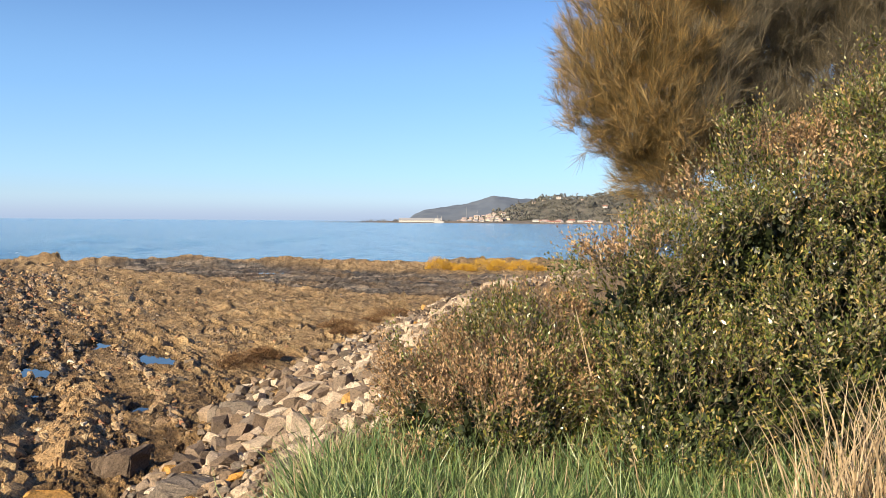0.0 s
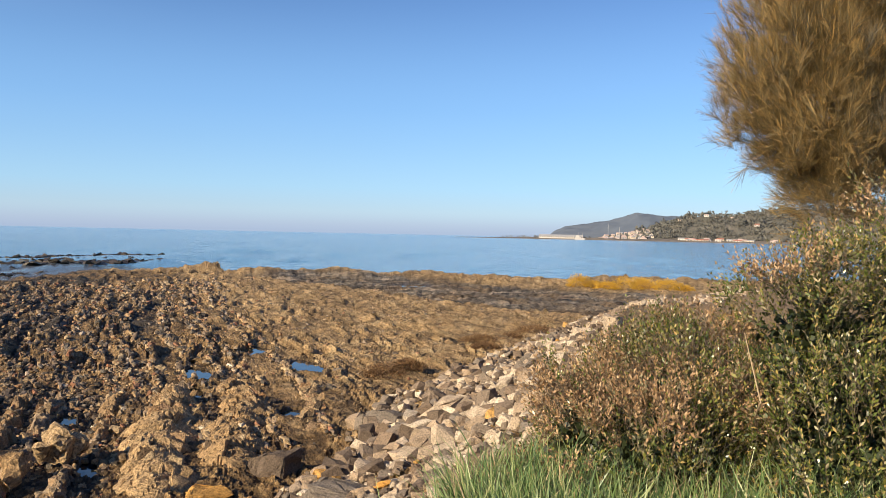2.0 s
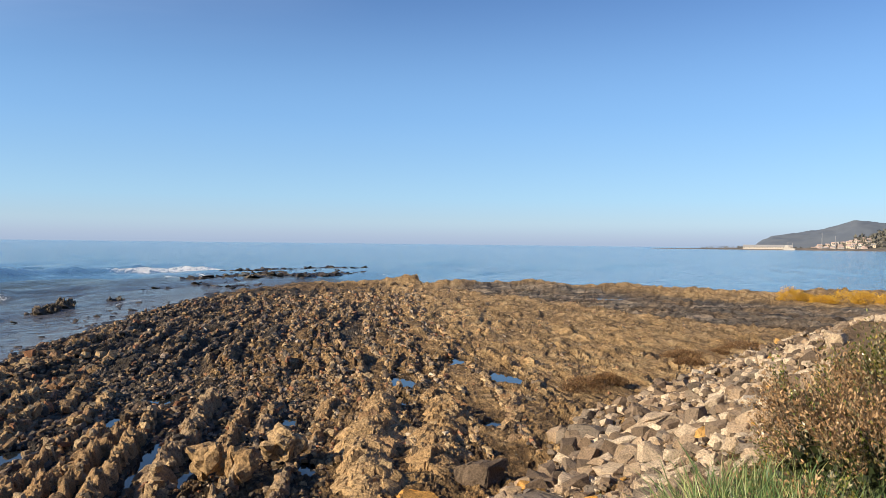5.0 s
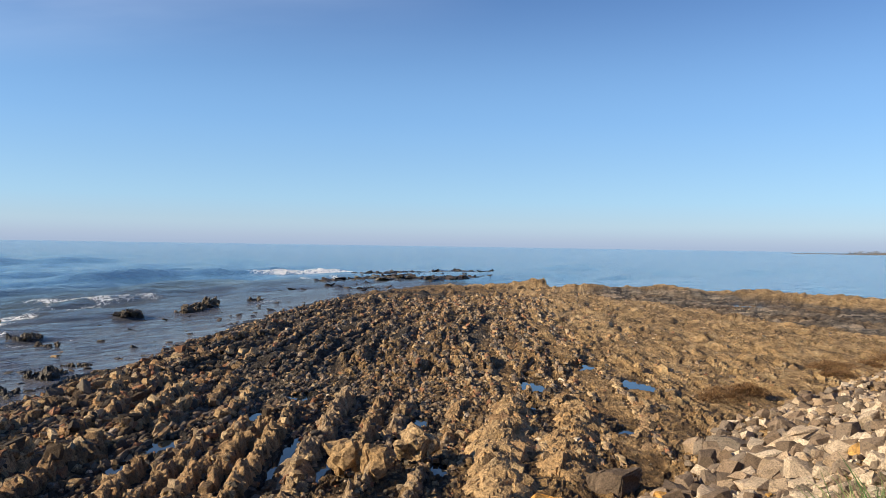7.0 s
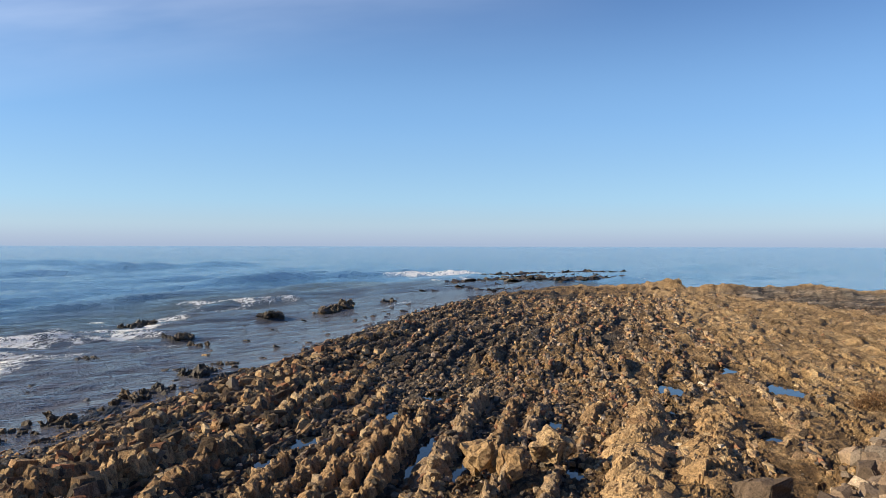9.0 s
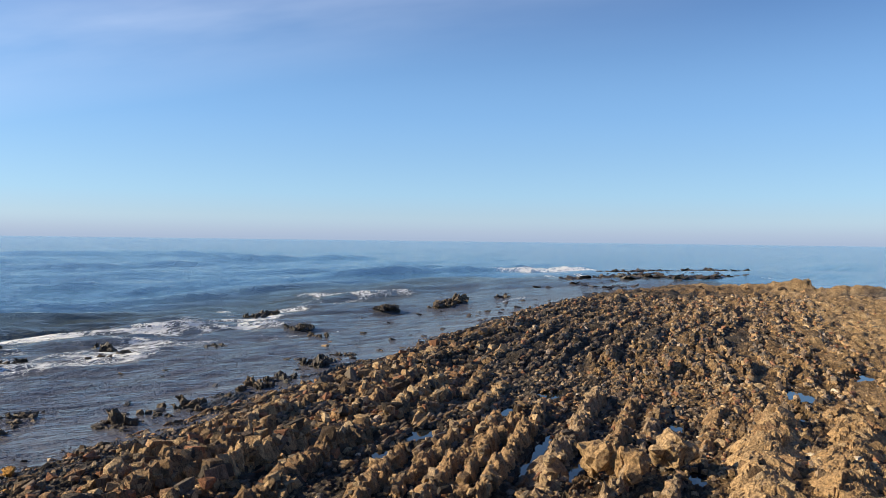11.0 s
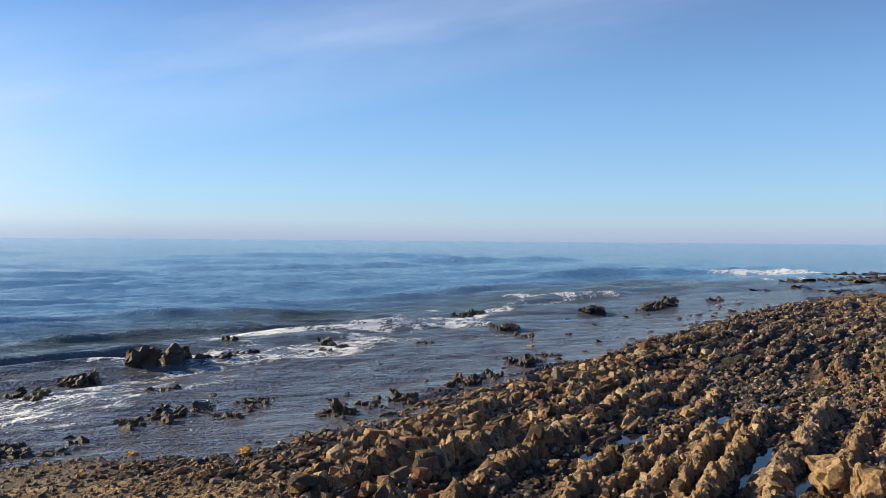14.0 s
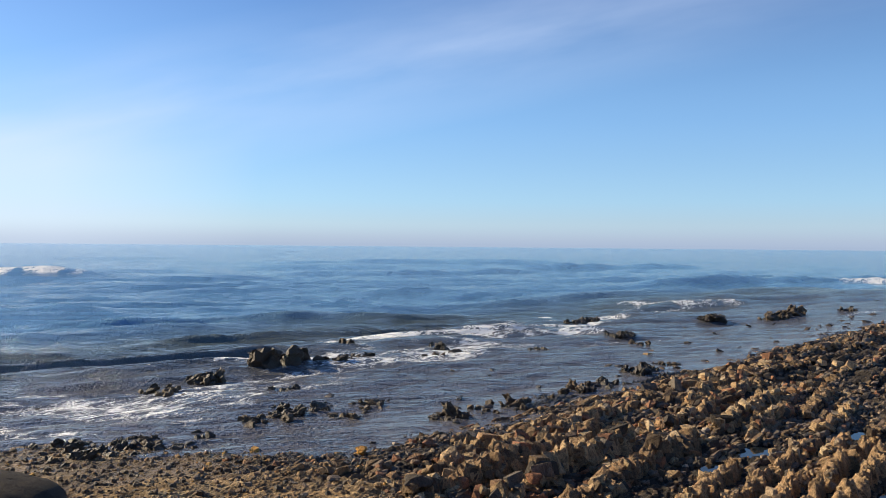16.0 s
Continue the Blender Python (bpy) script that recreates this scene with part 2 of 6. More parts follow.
def sea_water():
    m, t, b = material("sea_water", 0.08)
    z = attribute(t, "sea")
    crest = mapped(t, "Object", (1.0, 0.22, 1.0), -math.radians(8))      # ripples run along the swell
    along = mapped(t, "Object", (1.0, 0.35, 1.0), STRIKE)
    n1 = noise_tex(t, crest, 0.7, 4, 0.55)
    n2 = noise_tex(t, crest, 2.6, 4, 0.6)
    n3 = noise_tex(t, mapped(t), 9.0, 3, 0.6)
    col = ramp_of(t, z[1], [(0.0, (0.108, 0.245, 0.410)), (0.16, (0.092, 0.165, 0.250)), (0.36, (0.082, 0.108, 0.110)), (1.0, (0.098, 0.097, 0.110))])
    web = noise_tex(t, along, 2.6, 8, 0.78)

    def lace(scale):
        cell = t.nodes.new("ShaderNodeTexVoronoi")
        cell.feature = "DISTANCE_TO_EDGE"
        cell.inputs["Scale"].default_value = scale
        warp = t.nodes.new("ShaderNodeVectorMath")
        warp.operation = "ADD"
        shift = t.nodes.new("ShaderNodeTexNoise")
        shift.inputs["Scale"].default_value, shift.inputs["Detail"].default_value = scale * 1.3, 3.0
        t.links.new(along, shift.inputs["Vector"])
        t.links.new(along, warp.inputs[0])
        t.links.new(shift.outputs["Color"], warp.inputs[1])
        t.links.new(warp.outputs[0], cell.inputs["Vector"])
        return maths(t, "SUBTRACT", 0.10, cell.outputs["Distance"])

    strands = maths(t, "MULTIPLY", maths(t, "MAXIMUM", lace(1.1), maths(t, "MULTIPLY", lace(3.2), 1.0)), 3.6)
    foam = maths(t, "ADD", maths(t, "MULTIPLY", z[0], 1.25), maths(t, "ADD", maths(t, "MULTIPLY", maths(t, "SUBTRACT", web, 0.5), 1.5), strands))
    foam = maths(t, "MULTIPLY", maths(t, "SUBTRACT", foam, 0.80), 3.2, True)
    foam = maths(t, "MULTIPLY", foam, maths(t, "MULTIPLY", z[0], 6.0, True))
    col = mix(t, foam, col, (0.80, 0.82, 0.83))
    t.links.new(col, b.inputs["Base Color"])
    t.links.new(maths(t, "ADD", maths(t, "MULTIPLY", foam, 0.7), 0.10), b.inputs["Roughness"])
    b.inputs["IOR"].default_value = 1.333
    high = maths(t, "ADD", maths(t, "ADD", n1, maths(t, "MULTIPLY", n2, 0.62)), maths(t, "MULTIPLY", n3, 0.24))
    long1 = noise_tex(t, mapped(t, "Object", (1.0, 0.16, 1.0), -math.radians(6)), 0.16, 3, 0.6)
    long2 = noise_tex(t, mapped(t, "Object", (1.0, 0.14, 1.0), -math.radians(3)), 0.035, 3, 0.6)
    high = maths(t, "MULTIPLY", maths(t, "ADD", high, maths(t, "ADD", maths(t, "MULTIPLY", long1, 1.0), maths(t, "MULTIPLY", long2, 1.2))), z[2])
    wide = noise_tex(t, mapped(t, "Object", (0.7, 1.0, 1.0), 0.3), 0.30, 4, 0.6)      # ripples of the open bay
    high = maths(t, "ADD", high, maths(t, "MULTIPLY", wide, maths(t, "SUBTRACT", 2.6, maths(t, "MULTIPLY", z[2], 2.4))))
    bump(t, b, high, 1.0, 0.55)
    return m


def pool_water():
    m, t, b = material("pool_water", 0.04)
    b.inputs["Base Color"].default_value = (0.012, 0.016, 0.02, 1)
    b.inputs["IOR"].default_value = 1.333
    bump(t, b, noise_tex(t, mapped(t), 6.0, 2, 0.5), 0.08, 0.02)
    return m


def matt(name, lo, hi, scale, rough=0.9):
    m, t, b = material(name, rough)
    t.links.new(ramp_of(t, noise_tex(t, mapped(t), scale, 5, 0.6), [(0.35, lo), (0.65, hi)]), b.inputs["Base Color"])
    return m


GROUND, SEA, POOL = shore_ground(), sea_water(), pool_water()
REEF = stone("reef_rock", [(0.0, (0.090, 0.070, 0.054)), (0.25, (0.198, 0.136, 0.083)), (0.5, (0.340, 0.225, 0.120)), (0.75, (0.463, 0.325, 0.180)), (0.9, (0.369, 0.205, 0.102)), (1.0, (0.180, 0.148, 0.120))], layers=True)
GILT = stone("golden_rock", [(0.0, (0.321, 0.212, 0.120)), (0.3, (0.501, 0.345, 0.193)), (0.6, (0.586, 0.43, 0.251)), (0.8, (0.397, 0.315, 0.219)), (1.0, (0.463, 0.275, 0.137))], layers=True)
RIDGE = stone("ridge_rock", [(0.0, (0.293, 0.190, 0.107)), (0.3, (0.444, 0.295, 0.161)), (0.6, (0.576, 0.405, 0.230)), (0.8, (0.359, 0.265, 0.180)), (1.0, (0.482, 0.295, 0.144))], layers=True, turn=STRIKE + 0.45)
RED = stone("red_rock", [(0.0, (0.22, 0.105, 0.055)), (0.5, (0.33, 0.155, 0.085)), (1.0, (0.26, 0.14, 0.085))], relief=0.012)
PALE = stone("pale_stone", [(0.0, (0.414, 0.315, 0.221)), (0.35, (0.612, 0.513, 0.396)), (0.7, (0.522, 0.414, 0.306)), (1.0, (0.360, 0.261, 0.176))], relief=0.012)
BROWN = stone("brown_stone", [(0.0, (0.099, 0.076, 0.060)), (0.4, (0.236, 0.168, 0.118)), (0.7, (0.189, 0.158, 0.131)), (1.0, (0.378, 0.275, 0.184))], relief=0.012)
ORANGE = stone("orange_stone", [(0.0, (0.52, 0.26, 0.06)), (1.0, (0.56, 0.33, 0.11))], relief=0.012)
WET = stone("wet_rock", [(0.0, (0.016, 0.013, 0.010)), (0.5, (0.030, 0.024, 0.017)), (1.0, (0.062, 0.042, 0.022))], rough=0.5)
DARK = stone("dark_rock", [(0.0, (0.039, 0.034, 0.030)), (0.5, (0.098, 0.084, 0.071)), (1.0, (0.187, 0.158, 0.126))])
BRINE = stone("shore_rock", [(0.0, (0.040, 0.029, 0.019)), (0.5, (0.085, 0.060, 0.037)), (1.0, (0.16, 0.108, 0.060))], rough=0.65, layers=True)
GILT_MASS = stone("hump_rock", [(0.0, (0.397, 0.255, 0.128)), (0.6, (0.510, 0.345, 0.182)), (1.0, (0.435, 0.32, 0.198))], scale=4.0, layers=True, turn=STRIKE - 0.5)

# ---- the lie of the land ----
rng = np.random.RandomState(7)


def smooth(x, a, b):
    s = np.clip((x - a) / (b - a), 0, 1)
    return s * s * (3 - 2 * s)


def gradient_noise(x, y, seed):
    r = np.random.RandomState(seed)
    perm, ang = r.permutation(512), r.rand(512) * 2 * np.pi
    xi, yi = np.floor(x).astype(int), np.floor(y).astype(int)
    xf, yf = x - xi, y - yi

    def corner(dx, dy):
        a = ang[perm[(perm[(xi + dx) & 511] + yi + dy) & 511]]
        return np.cos(a) * (xf - dx) + np.sin(a) * (yf - dy)

    u, v = xf ** 3 * (xf * (xf * 6 - 15) + 10), yf ** 3 * (yf * (yf * 6 - 15) + 10)
    top = corner(0, 0) * (1 - u) + corner(1, 0) * u
    low = corner(0, 1) * (1 - u) + corner(1, 1) * u
    return (top * (1 - v) + low * v) * 1.5


def layered(x, y, seed, octaves=4, gain=0.5):
    total, amp = 0.0, 1.0
    for k in range(octaves):
        total = total + amp * gradient_noise(x * 2 ** k, y * 2 ** k, seed + k)
        amp *= gain
    return total


def blocks(x, y, seed):
    """Cells of broken rock: each cell's own random number, its slant, and the distance to its border."""
    r = np.random.RandomState(seed)
    perm = r.permutation(512)
    jx, jy, val, sx, sy = r.rand(512), r.rand(512), r.rand(512), r.rand(512) - 0.5, r.rand(512) - 0.5
    xi, yi = np.floor(x).astype(int), np.floor(y).astype(int)
    best, second = np.full(x.shape, 9.0), np.full(x.shape, 9.0)
    pick, slant = np.zeros(x.shape), np.zeros(x.shape)
    for dx in (-1, 0, 1):
        for dy in (-1, 0, 1):
            h = perm[(perm[(xi + dx) & 511] + yi + dy) & 511]
            ax, ay = x - (xi + dx + jx[h]), y - (yi + dy + jy[h])
            d = np.hypot(ax, ay)
            near = d < best
            second = np.where(near, best, np.minimum(second, d))
            pick = np.where(near, val[h], pick)
            slant = np.where(near, ax * sx[h] + ay * sy[h], slant)
            best = np.where(near, d, best)
    return pick, slant, second - best


def across(x, y):
    """Metres across the beds (towards the land) and along them (out to sea)."""
    return x * math.cos(STRIKE) + y * math.sin(STRIKE), -x * math.sin(STRIKE) + y * math.cos(STRIKE)


def bank_edge(y):
    return np.interp(y, (-60, -10, 0, 4, 8, 12, 18, 30, 42, 60, 66, 72, 80, 100, 400), (-40, -5, -1.6, -0.8, 0.1, 0.6, 0.75, 3.2, 6.5, 12, 18, 34, 70, 200, 2500))


def water_line(v):
    return np.interp(v, (-40, -8, 0, 4, 7.2, 9.6, 11.6, 20, 28, 45, 56, 69, 84, 92, 400), (-45, -29, -22, -18.4, -15.7, -13.8, -12.3, -11.5, -11.0, -10.3, -9.3, -8.0, -2.5, 6.0, 300))


# pools: metres across the beds, along them, and half their size each way
POOLS = [(4.37, 26.9, 0.40, 0.75, 0.33), (5.27, 23.6, 0.36, 0.95, 0.31), (3.65, 17.6, 0.26, 0.42, 0.27), (2.12, 23.3, 0.28, 0.8, 0.28), (1.75, 20.6, 0.22, 0.6, 0.24), (-0.96, 18.7, 0.17, 0.45, 0.19), (-0.45, 14.9, 0.15, 0.38, 0.18),
         (-2.62, 15.0, 0.16, 0.8, 0.17), (-4.2, 21.5, 0.30, 0.5, 0.19), (-6.0, 16.3, 0.25, 0.55, 0.17), (-6.2, 14.6, 0.15, 0.35, 0.17), (-3.42, 15.6, 0.11, 1.5, 0.17), (-4.75, 19.3, 0.2, 0.45, 0.17), (11.2, 80.2, 1.4, 2.2, 0.2), (21.7, 59.6, 1.0, 1.7, 0.2)]


def pool_mask(x, y):
    return pool_level(x, y)[0]


def pool_level(x, y):
    """How far outside the nearest pool a place is (1 at its edge), and that pool's level."""
    u, v = across(x, y)
    best, level = np.full(x.shape, 9.0), np.full(x.shape, 0.2)
    for pu, pv, hu, hv, pz in POOLS:
        d = np.hypot((u - pu) / hu, (v - pv) / hv)
        level = np.where(d < best, pz, level)
        best = np.minimum(best, d)
    return best, level


def bed_wander(u, v):
    return layered(u * 0.11, v * 0.05, 11, 3) * 1.1 + layered(u * 0.6, v * 0.35, 15, 2) * 0.22


def bed_of(u, v):
    """The bed that crops out at a place: one bed every 0.76."""
    b = u + bed_wander(u, v)
    return b + 0.22 * np.sin(b * 2.1) + 0.15 * np.sin(b * 5.3 + 1.0)


def land(x, y):
    """Height; the masks of slab, sediment and turf; and the bed's colour and wetness, both also darkened for shade in
    the troughs, and the block's own shade.
    """
    u, v = across(x, y)
    wob = bed_wander(u, v)
    shore = u - water_line(v) + layered(x * 0.25, y * 0.25, 21, 3) * 0.9
    bank = bank_edge(y) - x
    r = np.hypot(x, y)
    far = smooth(r, 22, 60)
    # the platform, its rim and the sea bed
    z = -0.55 + 0.85 * smooth(shore, -7, 3.0) + 0.12 * smooth(shore, 2, 14)
    z = z - 2.6 * smooth(-shore, 8, 60)
    edge = 76 + layered(x * 0.07, x * 0 + 3.0, 31, 3) * 3.5 - y + np.maximum(x - 4, 0) * 0.35
    z = z * smooth(edge, -7, 1.5) - 3.0 * (1 - smooth(edge, -9, 2))
    on_reef = smooth(shore, -2.5, 1.5) * smooth(edge, -2, 2)
    # beds standing on edge
    bed = bed_of(u, v)
    phase, row = bed / 0.76 % 1.0, np.floor(bed / 0.76)
    own = np.sin(row * 127.1 + 3.0) * 43758.5453 % 1.0
    fin = np.where(phase < 0.62, (phase / 0.62) ** 0.8, ((1 - phase) / 0.38) ** 0.9)
    cut = layered(v * 0.33 + own * 50, row * 1.7 + v * 0.01, 41, 3)
    plate = (v * (1.9 + own) + bed * 1.1 + layered(u * 0.9, v * 0.6, 43, 2) * 1.2) % 1.0
    plate2 = (v * 5.2 + bed * 2.6 + layered(u * 1.9, v * 1.3, 44, 2) * 1.3) % 1.0
    thin = np.abs(((bed * 5.1 + layered(u * 1.3, v * 0.5, 45, 2) * 0.9) % 1.0) - 0.5) * 2
    ridgy = smooth(v, 34, 14) * smooth(u, 4.5, -0.5) * smooth(bank, 3.0, 5.5)
    ridgy = np.maximum(ridgy, 0.55 * smooth(v, 85, 30) * smooth(u, 9, 0) * smooth(bank, 4, 7))
    high = np.clip(0.25 + 0.75 * own + 0.75 * cut, 0.02, 1.25)
    z = z + on_reef * ridgy * (0.36 * fin * high - 0.20 + fin * high * (0.06 * (plate - 0.5) + 0.03 * (plate2 - 0.5)) + 0.06 * (thin - 0.5))
    beds2 = (bed / 0.55 + layered(u * 0.5, v * 0.12, 47, 2) * 0.5) % 1.0
    fin2 = np.where(beds2 < 0.6, beds2 / 0.6, (1 - beds2) / 0.4) * np.clip(0.55 + 0.9 * layered(u * 1.3, v * 0.3, 48, 3), 0, 1.3)
    outer = smooth(v, 14, 22) * smooth(bank, 4.5, 6.5)
    z = z + on_reef * outer * 0.19 * (fin2 - 0.45)
    # blocks and rubble
    c1, s1, b1 = blocks(bed * 1.7, v * 0.45 + wob * 0.6, 51)
    c2, s2, b2 = blocks(bed * 4.8, v * 1.5, 57)
    c3, s3, b3 = blocks(bed * 10.0, v * 3.6, 61)
    c4, _, _ = blocks(bed * 22.0, v * 10.0, 67)
    flat = smooth(u, 2.5, 7.0) * smooth(v, 14, 19) * smooth(bank, 4.2, 6.0)
    wavy = 1.2 * layered(x * 0.2, y * 0.2, 63, 3)
    lower = y + wavy - np.interp(x, (-32, -28, -16, -9, -3.8, 0.1, 2.7), (70, 65.3, 56.1, 48.1, 43.9, 41.2, 41.5))
    upper = np.interp(x, (-32, -16.6, -3.2, 7.8), (75, 70.5, 61.5, 60.0)) - y + wavy
    slab = smooth(lower, -0.6, 0.6) * smooth(upper, -0.8, 0.8) * smooth(x, -30, -27) * smooth(bank, 2.5, 4.5)
    z = z - on_reef * outer * slab * 0.10 * (fin2 - 0.45)
    rough = on_reef * (1 - 0.4 * outer) * (1 - 0.45 * flat) * (1 - 0.8 * slab) * smooth(bank, 0.5, 3)
    z = z + rough * (1 - 0.55 * np.minimum(ridgy * 1.3, 1)) * ((0.26 * (c1 - 0.42) + 0.26 * s1) * smooth(b1, 0.0, 0.12) - 0.08 * (1 - smooth(b1, 0, 0.1)))
    z = z + rough * ((0.13 * (c2 - 0.45) + 0.20 * s2) * smooth(b2, 0, 0.10) + (0.085 * (c3 - 0.45) + 0.12 * s3) * smooth(b3, 0, 0.12) + 0.035 * (c4 - 0.5))
    z = z + on_reef * flat * (0.05 * layered(u * 1.3, v * 0.5, 73, 4) + 0.03 * layered(u * 0.35, v * 0.15, 74, 2))
    z = z + on_reef * far * 0.14 * layered(u * 0.8, v * 0.22, 71, 4)
    step = (bed * 0.9 + layered(u * 0.3, v * 0.12, 76, 3) * 1.5) % 1.0
    z = z + on_reef * slab * (0.16 * step - 0.20 + 0.05 * layered(u * 2.2, v * 0.5, 75, 3))
    # rim of the platform and the outer knoll
    z = z + smooth(edge, 0, 2.5) * smooth(edge, 9.5, 4.5) * (0.42 + 0.25 * layered(x * 0.12, y * 0.3, 81, 4)) * smooth(x, -34, -29)
    z = z + 1.0 * np.exp(-((x + 34.5) / 3.4) ** 2 - ((y - 74.0) / 2.2) ** 2) * (1 + 0.5 * layered(x * 0.7, y * 0.7, 85, 3))
    z = z + 0.12 * np.exp(-((x + 27) / 6.0) ** 2 - ((y - 60) / 3.0) ** 2) * (1 + 0.7 * layered(x * 0.5, y * 0.7, 86, 3))
    # the low floor between the near ridges, strewn with rubble
    floor = smooth(v, 26, 21) * smooth(v, 8.5, 10.5) * smooth(u, 0.3, -0.4) * smooth(shore, -3, 0.5)
    tame = smooth(v, 28, 22) * smooth(u, -0.6, 0.2) * smooth(u, 7.0, 4.0)
    z = z * (1 - 0.72 * tame) + 0.72 * tame * (0.30 + 0.05 * (c3 - 0.5) + 0.04 * (c4 - 0.5) + 0.10 * layered(u * 0.8, v * 0.4, 113, 3))
    bare = -0.55 + 0.85 * smooth(shore, -7, 3.0) - 0.10 + 0.10 * layered(u * 0.9, v * 0.35, 111, 3) + 0.05 * (c3 - 0.5) + 0.05 * (c4 - 0.5) + 0.05 * s2
    z = z * (1 - floor) + floor * bare
    # gravel beach below the bank, at the near end of the reef
    gravel = smooth(v, 10.8, 8.6) * smooth(u, -7.2, -8.8)
    z = np.where(gravel > 0, z * (1 - gravel) + gravel * (np.clip(0.03 + 0.05 * shore, -0.9, 0.5) + 0.05 * layered(x * 0.7, y * 0.7, 91, 4) + 0.03 * c3 + 0.02 * c4), z)
    # pools sunk in the rock
    p, pool_z = pool_level(x, y)
    p = p * 1.1 + 0.30 * layered(x * 1.5, y * 1.5, 95, 3)
    z = z - np.maximum(z - (pool_z - 0.12), 0) * smooth(p, 1.75, 1.25)
    rim = smooth(p, 1.25, 1.45) * smooth(p, 2.2, 1.7)
    z = z + rim * np.maximum(pool_z + 0.02 + 0.10 * layered(x * 2.2, y * 2.2, 96, 3) + 0.05 * c3 - z, 0)
    # the stony bank and the turf on top of it
    crown = np.interp(y, (20, 34, 60, 90), (2.68, 1.75, 1.0, 0.8))
    rise = (crown - 0.43) * np.clip(1 - bank / 5.6, 0, 1) ** 2
    top = smooth(bank, 0.25, -0.5)
    z = z * (1 - smooth(bank, 5.5, 1.5)) + 0.45 * smooth(bank, 5.5, 1.5) + rise
    z = np.where(bank < 0.6, z * (1 - top) + (crown + 0.07 * layered(x * 0.8, y * 0.8, 97, 3)) * top, z)
    z = z + (0.07 * (c3 - 0.4) + 0.10 * (c2 - 0.4) + 0.04 * c4) * smooth(bank, 6.0, 4.5) * smooth(bank, -0.3, 0.6)
    # keep the land low beyond the far shore
    turf = np.clip(top + 0.0, 0, 1)
    sandy = np.maximum(smooth(bank, 1.5, -4) * smooth(y, 40, 52), 0.9 * smooth(bank, 7.0, 4.0) * smooth(y, 55, 60) * smooth(y, 74, 68))
    masks = np.stack([np.clip(slab * (0.75 + 0.5 * layered(u * 0.5, v * 0.2, 99, 3)), 0, 1),
                      np.clip(np.maximum(np.maximum(flat * (0.85 + 0.5 * layered(x * 0.3, y * 0.3, 98, 3)), gravel * 0.9), smooth(edge, 8, 5) * smooth(edge, -3, 0) * 0.8) * (1 - slab) + sandy, 0, 1),
                      np.clip(turf * (1 - sandy), 0, 1), np.ones_like(z)], -1)
    golden = np.clip(0.12 * smooth(v, 16, 10) + 0.42 * smooth(u, -2.5, -0.5) + 0.55 * smooth(v, 40, 22) * smooth(u, -7, -3) + (0.45 + 0.25 * smooth(u, -7, -3)) * (np.sin(row * 311.7 + 1.0) * 15731.743 % 1.0) + 0.55 * layered(u * 0.25, v * 0.10, 103, 3) + 0.35 * (c1 - 0.5) - 0.30 * np.exp(-((u + 5.5) / 3.0) ** 2 - ((v - 27) / 9.0) ** 2), 0, 1)
    # weedy gravel and trough shade together grey the colour between the fins
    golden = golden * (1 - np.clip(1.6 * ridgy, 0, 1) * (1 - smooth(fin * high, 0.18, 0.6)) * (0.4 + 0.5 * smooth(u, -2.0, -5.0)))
    golden = np.clip(golden * (1 - 0.6 * floor) + 0.45 * smooth(u, -0.6, 0.3) * smooth(v, 30, 22), 0, 1)
    # besides shoreline and pools, low gutter floor is darkened for water and shade
    wet = np.clip(np.maximum(np.maximum(np.maximum(smooth(shore, 1.2, -0.6), gravel * smooth(shore, 3.5, 0.5) * 0.7), smooth(p, 2.1, 1.3)), on_reef * smooth(v, 32, 22) * smooth(z, 0.26, 0.10) * (1 - flat) * smooth(u, -0.5, -3.5)) * smooth(z, 0.75, 0.35), 0, 1)
    shade = np.clip(0.5 * c2 + 0.3 * c3 + 0.2 * c4, 0, 1)
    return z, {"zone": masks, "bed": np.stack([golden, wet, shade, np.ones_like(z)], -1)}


def fan(name, radii, bearings, height, mat):
    """A sheet round the origin: rows of radii, columns of bearings (degrees left of +y)."""
    a = np.radians(np.asarray(bearings))
    R, A = np.meshgrid(np.asarray(radii), a, indexing="ij")
    x, y = -R * np.sin(A), R * np.cos(A)
    z, masks = height(x, y)
    n, m = R.shape
    co = np.stack([x, y, z], -1).reshape(-1, 3).astype(np.float32)
    i = np.arange(n - 1)[:, None] * m + np.arange(m)[None, :]
    j = np.arange(n - 1)[:, None] * m + (np.arange(m)[None, :] + 1) % m
    quads = np.stack([i, i + m, j + m, j], -1).reshape(-1, 4).astype(np.int32)[:, ::-1]
    me = bpy.data.meshes.new(name)
    me.vertices.add(len(co))
    me.vertices.foreach_set("co", co.ravel())
    me.loops.add(quads.size)
    me.loops.foreach_set("vertex_index", quads.ravel())
    me.polygons.add(len(quads))
    me.polygons.foreach_set("loop_start", np.arange(0, quads.size, 4, dtype=np.int32))
    me.update(calc_edges=True)
    for key, values in masks.items():
        at = me.color_attributes.new(key, "FLOAT_COLOR", "POINT")
        at.data.foreach_set("color", values.reshape(-1).astype(np.float32))
    me.materials.append(mat)
    me.polygons.foreach_set("use_smooth", np.repeat(np.asarray(radii)[:-1] > 30, m))
    return new(name, me)


FINE = np.concatenate([np.arange(-32, 103, 0.16), np.linspace(104, 326, 60)[:-1]])
RADII = np.concatenate([[0.02], np.arange(0.3, 4.75, 0.2), 1 / np.linspace(1 / 4.8, 1 / 9.0, 60), 1 / np.linspace(1 / 9.05, 1 / 95.0, 325), [100, 110, 125, 145, 175, 220, 300, 420, 600, 900, 1400, 2200, 3400, 4800]])
